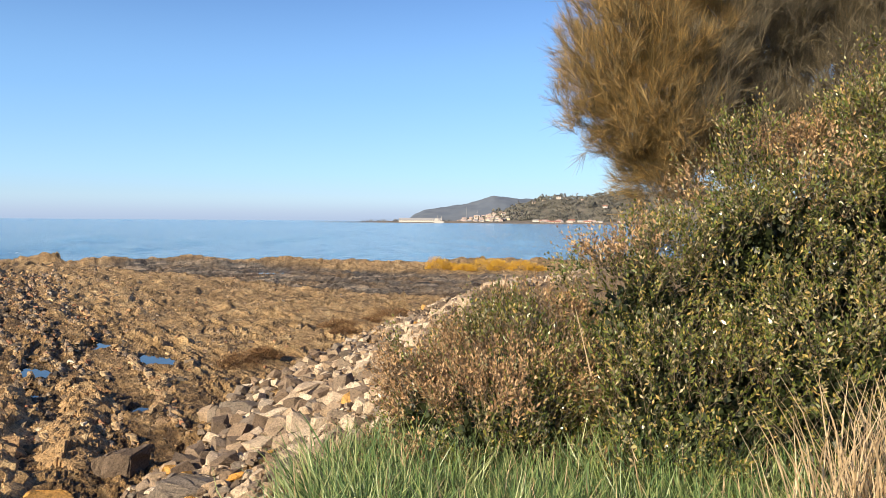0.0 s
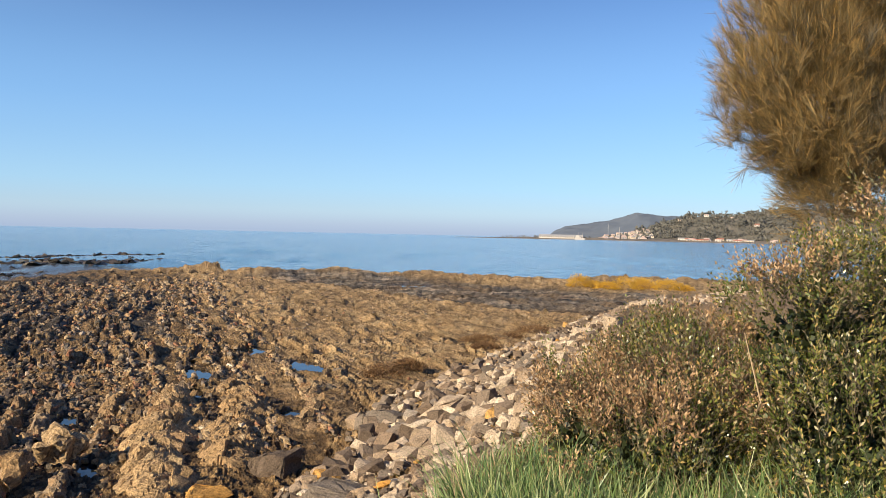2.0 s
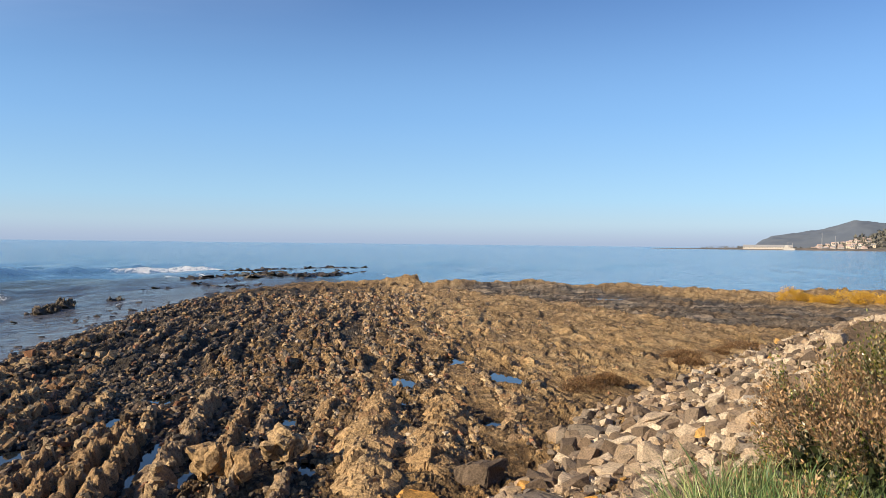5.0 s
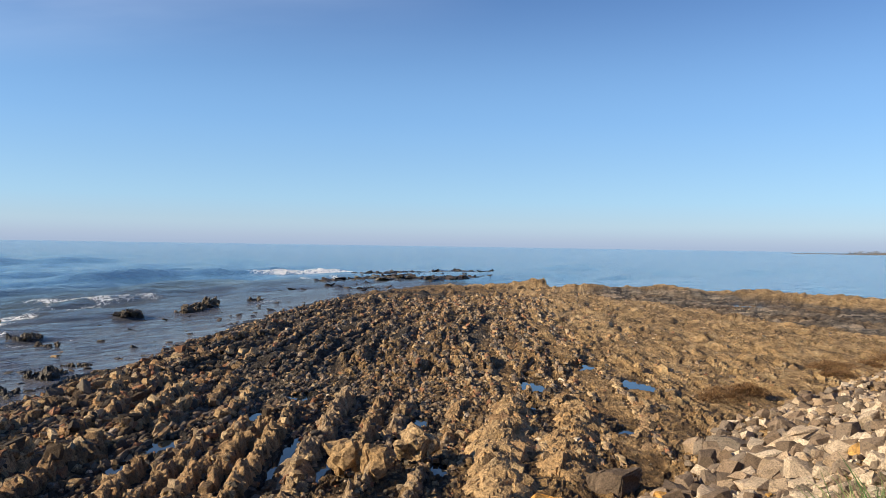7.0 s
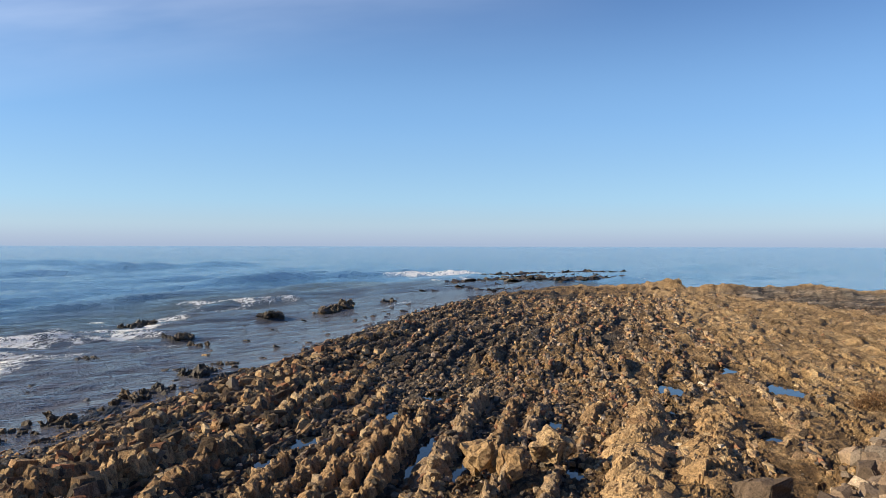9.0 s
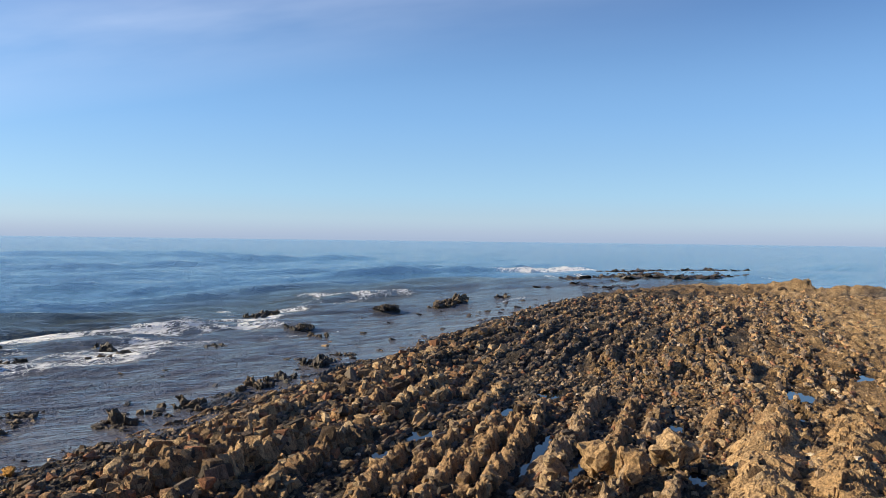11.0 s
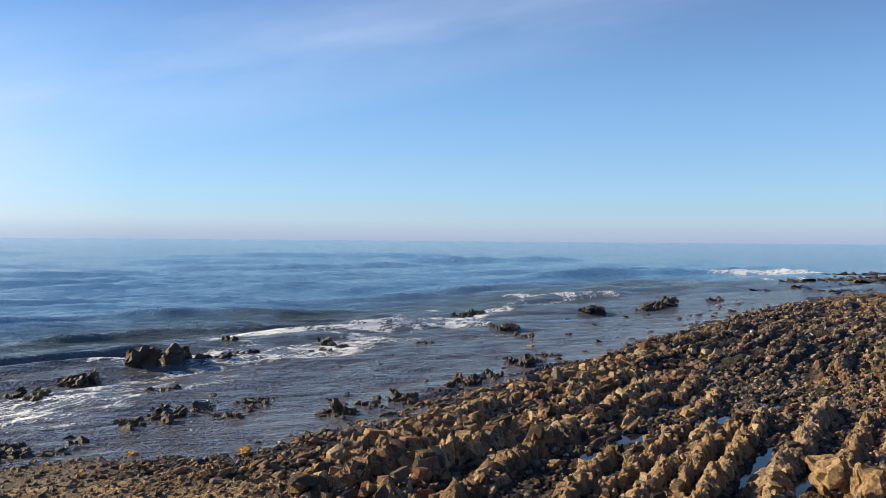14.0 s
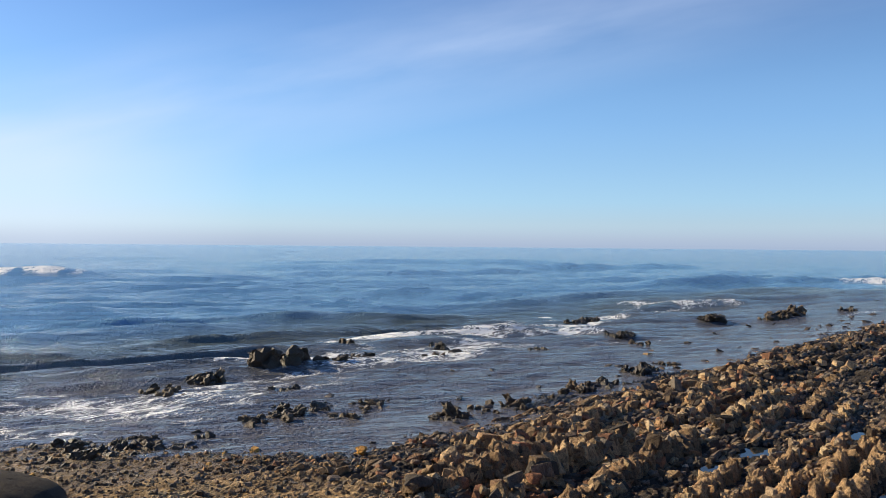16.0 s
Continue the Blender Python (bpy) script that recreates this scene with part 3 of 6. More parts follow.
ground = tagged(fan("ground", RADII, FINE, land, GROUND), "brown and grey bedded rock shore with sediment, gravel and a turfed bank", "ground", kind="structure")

# ---- the sea ----
# crests: start x, y, end x, y, height, width, foam
SWELLS = [(-29.0, -9.0, -32.3, 3.4, 0.4, 0.45, 0.0), (-36.6, 0.0, -40.4, 19.0, 0.48, 0.5, 0.0), (-47.0, -10.0, -44.2, 14.0, 0.32, 0.7, 0.0), (-40.0, -4.0, -52.0, 18.0, 0.26, 1.6, 0.0),
          (-74.0, 46.0, -80.0, 76.0, 1.05, 3.2, 0.0), (-120.0, 20.0, -128.0, 62.0, 1.2, 5.0, 0.0), (-52.0, 10.0, -62.0, 38.0, 0.3, 2.2, 0.0), (-150.0, 60.0, -150.0, 110.0, 1.4, 6.0, 0.0),
          (-98.0, 76.0, -84.0, 92.0, 0.9, 2.2, 0.0), (-180.0, 20.0, -185.0, 90.0, 1.4, 7.0, 0.0)]
BREAKERS = [(-78.5, 74.0, -80.0, 98.0, 0.9, 3.2, 1.4), (-108.0, -34.0, -112.0, -8.0, 1.1, 4.5, 1.4),
            (-62.0, 66.0, -66.0, 84.0, 0.4, 2.6, 1.1), (-50.0, 28.0, -54.0, 44.0, 0.3, 1.7, 1.1),
            (-43.0, 16.0, -46.0, 30.0, 0.22, 1.4, 1.1), (-34.0, 8.0, -38.0, 18.0, 0.2, 1.2, 1.0)]


# white water: a line, its half width, its strength
NEAR_WASH = [([(-25.0, -7.0), (-22.4, -2.2), (-21.0, 0.4)], 1.5, 0.6),
             ([(-19.6, -3.6), (-20.4, -1.6), (-22.6, 1.6), (-25.0, 4.4)], 0.9, 0.52),
             ([(-21.5, -5.0), (-24.0, -1.0), (-25.0, 1.5), (-27.0, 3.4), (-29.3, 5.0), (-31.5, 8.5), (-33.0, 13.0)], 2.2, 0.66),
             ([(-29.6, 1.4), (-30.2, 3.0), (-30.4, 5.6)], 0.7, 0.8),
             ([(-35.2, 6.6), (-36.2, 10.8), (-36.8, 14.2), (-39.4, 18.5), (-42.1, 23.4)], 0.95, 0.98),
             ([(-32.0, 15.0), (-34.0, 22.0)], 0.9, 0.5),
             ([(-35.8, 12.8), (-37.0, 16.5), (-37.2, 20.3)], 0.8, 0.9)]
FAR_WASH = [([(-46.2, 18.0), (-47.0, 22.4)], 0.5, 0.8),
            ([(-46.5, 26.0), (-45.6, 30.5)], 0.4, 0.7),
            ([(-79.3, 79.0), (-78.4, 86.0), (-78.3, 96.0)], 2.6, 1.1),
            ([(-53.0, 31.0), (-52.4, 36.0), (-52.1, 40.6)], 0.7, 0.85),
            ([(-49.0, 18.5), (-50.7, 25.0)], 0.5, 0.7),
            ([(-41.0, 39.5), (-45.0, 47.0)], 0.9, 0.5),
            ([(-86.0, 85.0), (-75.0, 87.5)], 1.8, 0.75),
            ([(-50.0, 93.0), (-46.0, 99.0)], 1.2, 0.6)]


def swell(x, y):
    r = np.hypot(x, y)
    u, v = across(x, y)
    shore = u - water_line(v)
    beyond = y - 76 - np.maximum(x - 4, 0) * 0.35      # past the outer rim of the platform
    keep = np.maximum(smooth(-shore, 1.0, 14.0), smooth(beyond, 2, 20))
    fade = 1 - smooth(r, 250, 900)
    lee = np.clip(smooth(-shore, 3.2, 0.6) * smooth(v, 11, 14), 0, 1)      # still water under the reef's edge
    z = (0.10 * layered((x + 0.15 * y) * 0.13, y * 0.02, 201, 3) + 0.05 * layered((x + 0.2 * y) * 0.45, y * 0.06, 205, 2)) * keep * fade
    # ripples, each size as near as it can be told
    for k, (size, slope) in enumerate(((0.4, 0.09), (0.85, 0.09), (1.9, 0.105), (4.5, 0.08), (11.0, 0.036), (27.0, 0.02))):
        seen = np.clip(size * 2200 / r ** 2, 0, 1) ** 1.5 * np.clip(r ** 2 / (size * 330), 0.1, 1)
        bend = 0.25 * layered(x / size * 0.12, y / size * 0.12, 241 + k, 2)
        z = z + (keep + (0.8 - 0.8 * keep) * (size < 1.5)) * (1 - 0.7 * lee) * seen * 1.75 * slope * size * 0.55 * layered(x / size + 0.2 * y / size + bend, y / size * 0.26, 251 + k, 2)
    foam = np.zeros_like(x)
    for ax, ay, bx, by, h, w, f in SWELLS + BREAKERS:
        L = math.hypot(bx - ax, by - ay)
        tx, ty = (bx - ax) / L, (by - ay) / L
        s = ((x - ax) * tx + (y - ay) * ty) / L
        d = (x - ax) * ty - (y - ay) * tx + layered(s * 1.7, s * 0 + ax, 211, 2) * w * 0.8      # seaward is negative
        env = smooth(s, -0.15, 0.2) * smooth(s, 1.15, 0.8) * (0.75 + 0.4 * layered(s * 2.2, s * 0 + 5 * ay, 215, 2))
        prof = np.where(d < 0, np.exp(-(d / (1.3 * w)) ** 2), np.exp(-(d / (0.5 * w)) ** 2))
        z = z + h * env * prof
        if f:
            foam = np.maximum(foam, 0.72 * f * env * np.clip(0.7 + 0.9 * layered(x * 0.5, y * 0.3, 217, 3), 0.2, 1.2) * np.exp(-((d - 0.5 * w) / (0.8 * w)) ** 2))
    # the wash over the rocks off the shore
    off = -shore + 1.6 * layered(v * 0.10, v * 0 + 1, 221, 2)
    wash = np.exp(-((off - 9.3) / 2.2) ** 2) * smooth(v, 44, 28)
    wash = np.maximum(wash, 0.9 * np.exp(-((off - 7.6) / 2.4) ** 2) * smooth(v, 22, 12))
    wash = wash * np.clip(0.75 + 1.1 * layered(u * 0.35, v * 0.14, 225, 3), 0, 1)
    foam = np.maximum(foam, 0.66 * wash)
    for line, wide, strong in NEAR_WASH + FAR_WASH:
        gap = np.full(x.shape, 99.0)
        for (ax, ay), (bx, by) in zip(line, line[1:]):
            s = np.clip(((x - ax) * (bx - ax) + (y - ay) * (by - ay)) / ((bx - ax) ** 2 + (by - ay) ** 2), 0, 1)
            gap = np.minimum(gap, np.hypot(x - ax - s * (bx - ax), y - ay - s * (by - ay)))
        gap = np.maximum(gap + 0.7 * wide * layered(x * 0.45, y * 0.45, 231, 3), 0)
        foam = np.maximum(foam, strong * np.exp(-(gap / wide) ** 2) * np.clip(0.85 + 0.5 * layered(x * 0.8, y * 0.5, 233, 3), 0.3, 1))
    shallow = np.clip(smooth(-shore, 30.0, 4.0) * smooth(beyond, 7.0, 0.0), 0, 1)
    # leave the land dry
    bank = bank_edge(y) - x
    z = z - 0.9 * smooth(bank, 4.0, 0.0)
    return z, {"sea": np.stack([foam, shallow, (0.34 + 0.22 * smooth(r, 700, 150) + 0.44 * smooth(r, 150, 25)) * (1 - 0.55 * lee), np.ones_like(x)], -1)}


SEA_R = np.concatenate([[0.05, 4, 8], 1 / np.linspace(1 / 12.0, 1 / 400.0, 470), [450, 520, 620, 760, 950, 1250, 1700, 2400, 3400, 4900]])
SEA_A = np.concatenate([np.arange(-34, 104, 0.27), np.linspace(104, 326, 50)[:-1]])
sea = tagged(fan("sea", SEA_R, SEA_A, swell, SEA), "calm blue sea with low swell and white wash over rocks", "water", kind="structure")
for me_ob in (sea,):
    me_ob.data.polygons.foreach_set("use_smooth", np.ones(len(me_ob.data.polygons), dtype=bool))

# ---- rock pools ----
def part(name, bm, mat, parent=None, label=""):
    me = bpy.data.meshes.new(name)
    bm.to_mesh(me)
    bm.free()
    me.materials.append(mat)
    ob = new(name, me)
    if parent:
        ob.parent = parent
    return tagged(ob, label)


for pu, pv, hu, hv, pz in POOLS:
    bm = bmesh.new()
    ring = []
    for i in range(36):
        a = i / 36 * 2 * math.pi
        rr = 1.45 + 0.4 * noise.noise(Vector((pu + math.cos(a) * 1.5, pv + math.sin(a) * 1.5, 2)))
        du, dv = pu + rr * hu * math.cos(a), pv + rr * hv * math.sin(a)
        ring.append(bm.verts.new((du * math.cos(STRIKE) - dv * math.sin(STRIKE), du * math.sin(STRIKE) + dv * math.cos(STRIKE), pz)))
    bm.faces.new(ring)
    tagged(part("rock_pool", bm, POOL), "still shallow tide pool among brown rocks", "rock pool", "tide pools", "structure")


# ---- loose stones: a few hewn shapes, shared ----
def hewn(seed, points=16, flat=0.7, cuts=0.12):
    """A broken stone: the hull of random points, edges taken off, standing on z = 0."""
    r = random.Random(seed)
    bm = bmesh.new()
    for _ in range(points):
        v = Vector((r.gauss(0, 1), r.gauss(0, 1), r.gauss(0, 1))).normalized()
        v = Vector([math.copysign(abs(c) ** 0.75, c) for c in v]) * r.uniform(0.82, 1.0)
        bm.verts.new((v.x * 0.5, v.y * 0.5 * r.uniform(0.8, 1), v.z * 0.5 * flat))
    out = bmesh.ops.convex_hull(bm, input=bm.verts)
    bmesh.ops.delete(bm, geom=[g for g in out["geom_interior"] if isinstance(g, bmesh.types.BMVert)], context="VERTS")
    bmesh.ops.dissolve_limit(bm, angle_limit=radians(14), verts=bm.verts[:], edges=bm.edges[:])
    if cuts:
        bmesh.ops.bevel(bm, geom=bm.edges[:], offset=cuts * 0.22, segments=1, affect="EDGES", clamp_overlap=True)
    low = min(v.co.z for v in bm.verts)
    for v in bm.verts:
        v.co.z -= low
    return bm


def roughen(bm, rough, seed, cuts=1):
    bmesh.ops.triangulate(bm, faces=bm.faces[:])
    bmesh.ops.subdivide_edges(bm, edges=bm.edges[:], cuts=cuts, use_grid_fill=True)
    bm.normal_update()
    for v in bm.verts:
        v.co += v.normal * rough * (noise.noise(v.co * 2.3 + Vector((seed, 0, 0))) + 0.7 * noise.noise(v.co * 6.1 + Vector((0, seed, 0))) + 0.4 * noise.noise(v.co * 13 + Vector((0, seed, 3))))
    return bm


def chunk(seed, jitter=0.17, extra=5, cuts=0.0, rough=0.0):
    """A blocky broken piece, one metre each way, standing on z = 0."""
    r = random.Random(seed)
    bm = bmesh.new()
    for x in (-0.5, 0.5):
        for y in (-0.5, 0.5):
            for z in (0, 1):
                bm.verts.new((x * (1 - r.random() * 0.45 * z) + r.uniform(-jitter, jitter), y * (1 - r.random() * 0.35 * z) + r.uniform(-jitter, jitter), z - z * r.random() * 0.38 + r.uniform(-jitter, jitter) * 0.3))
    for _ in range(extra):
        v = Vector((r.uniform(-1, 1), r.uniform(-1, 1), r.uniform(-0.6, 1)))
        k = max(abs(c) for c in v)
        v = v / k * r.uniform(0.5, 0.62)
        bm.verts.new((v.x, v.y, v.z + 0.5))
    out = bmesh.ops.convex_hull(bm, input=bm.verts)
    bmesh.ops.delete(bm, geom=[g for g in out["geom_interior"] if isinstance(g, bmesh.types.BMVert)], context="VERTS")
    if cuts:
        bmesh.ops.dissolve_limit(bm, angle_limit=radians(12), verts=bm.verts[:], edges=bm.edges[:])
        bmesh.ops.bevel(bm, geom=bm.edges[:], offset=cuts, segments=1, affect="EDGES", clamp_overlap=True)
    if rough:
        roughen(bm, rough, seed)
    low = min(v.co.z for v in bm.verts)
    for v in bm.verts:
        v.co.z -= low
        v.co *= 0.82
    return bm


def layer_steps(bm, seed, depth=0.05, beds=9.0):
    """Cuts thin layers into a block: each bed stands out or back by its own amount."""
    r = random.Random(seed)
    way = Vector((r.uniform(-0.4, 0.4), 1, r.uniform(0.1, 0.6))).normalized()
    own = [r.uniform(-1, 1) for _ in range(60)]
    bm.normal_update()
    for v in bm.verts:
        out = v.normal - way * v.normal.dot(way)
        v.co += out * depth * own[int(v.co.dot(way) * beds + 0.3 * noise.noise(v.co * 3) + 20) % 60]
    return bm


def trimmed(bm, by):
    bmesh.ops.scale(bm, vec=by, verts=bm.verts[:])
    return bm


def stone_mesh(name, bm, mat):
    me = bpy.data.meshes.new(name)
    bm.to_mesh(me)
    bm.free()
    me.materials.append(mat)
    return me


def height_at(x, y):
    z, _ = land(np.array([float(x)]), np.array([float(y)]))
    return float(z[0])


def heights(xs, ys):
    return land(np.asarray(xs, float), np.asarray(ys, float))[0]


STONE_OF = {"pale": PALE, "brown": BROWN, "orange": ORANGE, "reef": REEF, "wet": WET, "dark": DARK, "gilt": GILT_MASS, "red": RED, "gold": GILT, "brine": BRINE}
BOULDERS = {}
for n, k in enumerate(("pale", "brown", "orange")):
    BOULDERS[k] = [stone_mesh("boulder", trimmed(roughen(layer_steps(chunk(2300 + 20 * n + i, 0.40, 3, 0.05, 0.10), i, 0.04, 6.0), 0.07, 2300 + i), (0.82, 0.74, 0.62)), STONE_OF[k]) for i in range(8)]
for n, k in enumerate(("wet", "brine")):
    BOULDERS[k] = [stone_mesh("boulder", layer_steps(roughen(roughen(hewn(2500 + 20 * n + i, 15, 0.85, 0.0), 0.26, 2500 + i), 0.12, 2600 + i), i, 0.09, 9.0), STONE_OF[k]) for i in range(8)]
SAY = {"pale": "pale cream angular boulder on the stony bank", "brown": "brown-grey angular boulder on the stony bank", "orange": "orange lichen-stained stone on the shore",
       "reef": "golden brown broken block of bedded rock", "gilt": "large golden block of layered rock with a broken face", "wet": "dark wet rock standing in the shallows", "dark": "dark grey broken stone of the reef", "red": "reddish angular block on the reef", "gold": "golden angular block on the reef", "brine": "brown wave-worn rock in the shallows"}


def boulder(kind, x, y, size, turn, tilt=(0.0, 0.0), tall=1.0, long=1.0, sink=0.25, z=None, group="boulders of the bank"):
    me = BOULDERS[kind][rng.randint(8)]
    ob = new("sea_rock" if kind in ("wet", "brine") else "boulder", me)
    zz = height_at(x, y) if z is None else z
    ob.matrix_world = Matrix.Translation((x, y, zz - sink * size * 0.6 * tall)) @ Euler((tilt[0], tilt[1], turn)).to_matrix().to_4x4() @ Matrix.Diagonal((size * long, size, size * tall, 1))
    return tagged(ob, SAY[kind], "rock", group)


# the marked ones
boulder("brown", -5.03, 12.75, 0.72, 0.3, (0.1, -0.1), 0.95, 1.25, 0.12)
boulder("pale", -2.5, 15.4, 1.05, 0.5, (0.1, -0.15), 0.6, 1.3, 0.1)
boulder("orange", -5.5, 11.15, 0.7, 0.4, (0.0, 0.1), 0.8, 1.2, 0.2)
boulder("orange", -3.9, 11.9, 0.36, 1.0, (0.2, 0.0), 0.9, 1.2, 0.1)
boulder("brown", -3.15, 10.35, 0.95, 0.2, (0.0, 0.0), 0.7, 1.3, 0.2)
boulder("brown", -3.1, 16.9, 0.7, 0.9, (0.1, 0.2), 0.9, 1.1, 0.1)
boulder("brown", -3.75, 15.3, 0.8, 0.1, (0.0, 0.1), 0.8, 1.2, 0.2)
bm = bmesh.new()
bmesh.ops.create_icosphere(bm, subdivisions=4, radius=1.0)
for v in bm.verts:
    v.co *= 1 + 0.10 * noise.noise(v.co * 1.3) + 0.02 * noise.noise(v.co * 6)
    v.co = Vector((v.co.x * 1.25, v.co.y * 0.95, v.co.z * 0.62))
for f in bm.faces:
    f.smooth = True
smooth_rock = part("boulder", bm, DARK)
smooth_rock.location = (-11.9, -2.4, height_at(-11.9, -2.4) + 0.22)
tagged(smooth_rock, "large smooth dark grey boulder at the edge of the shingle", "rock", "boulders of the bank")


def scatter(n, spot, size, seed):
    """Stones strewn by a dart throw, the larger first."""
    r = np.random.RandomState(seed)
    kept = []
    sizes = sorted((size(r) for _ in range(n)), reverse=True)
    cells = {}
    for s in sizes:
        for _ in range(6):
            x, y = spot(r)
            key = (int(x // 1), int(y // 1))
            near = [q for i in (-1, 0, 1) for j in (-1, 0, 1) for q in cells.get((key[0] + i, key[1] + j), ())]
            if all((x - a) ** 2 + (y - b) ** 2 > (0.33 * (s + c)) ** 2 for a, b, c in near):
                cells.setdefault(key, []).append((x, y, s))
                kept.append((x, y, s))
                break
    return kept


def bank_spot(r):
    y = 8.0 + 36 * r.rand() ** 1.6
    return float(bank_edge(y)) - (0.2 + (4.5 if y < 15 else 5.0) * r.rand() ** 0.85), y


STONES = scatter(5200, bank_spot, lambda r: 0.07 + 0.37 * r.rand() ** 4.2, 5)
STONES = [(x, y, min(s, 0.33 if y < 16 else 0.24)) for x, y, s in STONES]
STONES.sort(key=lambda q: q[0] ** 2 + q[1] ** 2)
zs = heights([q[0] for q in STONES], [q[1] for q in STONES])


PIECES = {k: [stone_mesh("piece", chunk(1000 + 100 * n + i, 0.24, 4), m) for i in range(8)] for n, (k, m) in enumerate(STONE_OF.items())}
for shapes in PIECES.values():
    for me in shapes:
        me.calc_loop_triangles()


def bulk(name, kinds, rows, label, category, tilt=0.35):
    """Stones too many to count, in one mesh of real pieces. rows: x, y, z, size, turn, kind, long, tall."""
    mats = list(kinds)
    num = np.array([[*q[:5], *q[6:]] for q in rows], float)
    kind = np.array([mats.index(q[5]) for q in rows])
    r = np.random.RandomState(len(rows))
    shape = r.randint(0, 8, len(rows))
    a, b, c = r.uniform(-tilt, tilt, len(rows)), r.uniform(-tilt, tilt, len(rows)), num[:, 4]
    ca, sa, cb, sb, cc, sc = np.cos(a), np.sin(a), np.cos(b), np.sin(b), np.cos(c), np.sin(c)
    rot = np.stack([np.stack([cb * cc, sa * sb * cc - ca * sc, ca * sb * cc + sa * sc], -1), np.stack([cb * sc, sa * sb * sc + ca * cc, ca * sb * sc - sa * cc], -1), np.stack([-sb, sa * cb, ca * cb], -1)], 1)
    vs, fs, ms, base = [], [], [], 0
    for k in range(len(mats)):
        for i in range(8):
            pick = np.nonzero((kind == k) & (shape == i))[0]
            if not len(pick):
                continue
            me = PIECES[mats[k]][i]
            co = np.array([v.co[:] for v in me.vertices])
            tri = np.array([t.vertices[:] for t in me.loop_triangles])
            size = num[pick, 3:4] * np.stack([num[pick, 5], np.ones(len(pick)), num[pick, 6]], -1)
            put = np.einsum("nij,nkj->nki", rot[pick], co[None] * size[:, None, :]) + num[pick, None, :3]
            vs.append(put.reshape(-1, 3))
            fs.append((tri[None] + (base + np.arange(len(pick)) * len(co))[:, None, None]).reshape(-1, 3))
            ms.append(np.full(len(pick) * len(tri), k))
            base += len(pick) * len(co)
    co, idx, ms = np.concatenate(vs).astype(np.float32), np.concatenate(fs).astype(np.int32), np.concatenate(ms).astype(np.int32)
    me = bpy.data.meshes.new(name)
    me.vertices.add(len(co))
    me.vertices.foreach_set("co", co.ravel())
    me.loops.add(idx.size)
    me.loops.foreach_set("vertex_index", idx.ravel())
    me.polygons.add(len(idx))
    me.polygons.foreach_set("loop_start", np.arange(0, idx.size, 3, dtype=np.int32))
    me.update(calc_edges=True)
    for k in mats:
        me.materials.append(STONE_OF[k])
    me.polygons.foreach_set("material_index", ms)
    me.shade_flat()
    return tagged(new(name, me), label, category, kind="stuff")


rest = []
more = np.random.RandomState(19)
my = np.concatenate([20 + 32 * more.rand(1500), 8 + 13 * more.rand(2600)])
mx = bank_edge(my) - np.concatenate([-1.0 + 5.7 * more.rand(1500), 0.1 + 4.9 * more.rand(2600)])
for x, y, z in zip(mx.tolist(), my.tolist(), heights(mx, my).tolist()):
    s = 0.10 + 0.26 * more.rand() ** 2.5 if y > 20 else 0.05 + 0.10 * more.rand() ** 2
    rest.append((x, y, z - 0.08 * s, s, more.uniform(0, 6.28), "pale" if more.rand() < (0.5 if y > 20 else 0.32) else "brown", more.uniform(0.9, 1.6), more.uniform(0.5, 0.9)))
for k, ((x, y, s), z) in enumerate(zip(STONES, zs)):
    u = rng.rand()
    edge_on = float(bank_edge(y)) - x
    kind = "pale" if u < (0.54 if edge_on < 3.6 else 0.24) else "orange" if u > 0.985 else "brown"
    if s < 0.24 and u < 0.5:
        kind = "brown" if rng.rand() < 0.45 else "pale"
    tall, lng, turn = rng.uniform(0.6, 1.05), rng.uniform(0.85, 1.4), rng.uniform(0, 6.28)
    if k < 620 and s > 0.17:
        boulder(kind, x, y, s, turn, (rng.uniform(-0.5, 0.5), rng.uniform(-0.5, 0.5)), tall, lng, 0.25, z)
    else:
        rest.append((x, y, z - 0.1 * s, s, turn, kind, lng, tall))
bulk("stone_bank", ("pale", "brown", "orange"), rest, "cream and brown angular stones covering the bank", "stones", 0.5)

# ---- plants ----
def leaf_shape(long, wide, fold=0.25):
    """A folded leaf: 6 points, two faces."""
    p = [(0, 0, 0), (wide * 0.5, long * 0.32, wide * fold), (wide * 0.42, long * 0.72, wide * fold), (0, long, 0), (-wide * 0.42, long * 0.72, wide * fold), (-wide * 0.5, long * 0.32, wide * fold)]
    return np.array(p), [(0, 1, 2, 3), (0, 3, 4, 5)]


def leaf_kite(long, wide, fold=0.2):
    """A small leaf, folded along its middle."""
    return np.array([(0, 0, 0), (wide * 0.5, long * 0.5, wide * fold), (0, long, 0), (-wide * 0.5, long * 0.5, wide * fold)]), [(0, 1, 2, 3)]


def frames_facing(d, face):
    """Turns that send +y along each d, and +z as near to face as can be."""
    d = d / np.linalg.norm(d, axis=1, keepdims=True)
    z = face - d * (face * d).sum(1, keepdims=True)
    z /= np.linalg.norm(z, axis=1, keepdims=True) + 1e-9
    return np.stack([np.cross(d, z), d, z], -1)


def frames_from(d, spin):
    """Turns that send +y along each d, with a spin about it."""
    d = d / np.linalg.norm(d, axis=1, keepdims=True)
    ref = np.where(np.abs(d[:, 2:3]) > 0.95, np.array([[1.0, 0, 0]]), np.array([[0, 0, 1.0]]))
    x = np.cross(d, ref)
    x /= np.linalg.norm(x, axis=1, keepdims=True)
    z = np.cross(x, d)
    c, s = np.cos(spin)[:, None], np.sin(spin)[:, None]
    return np.stack([x * c + z * s, d, z * c - x * s], -1)      # columns


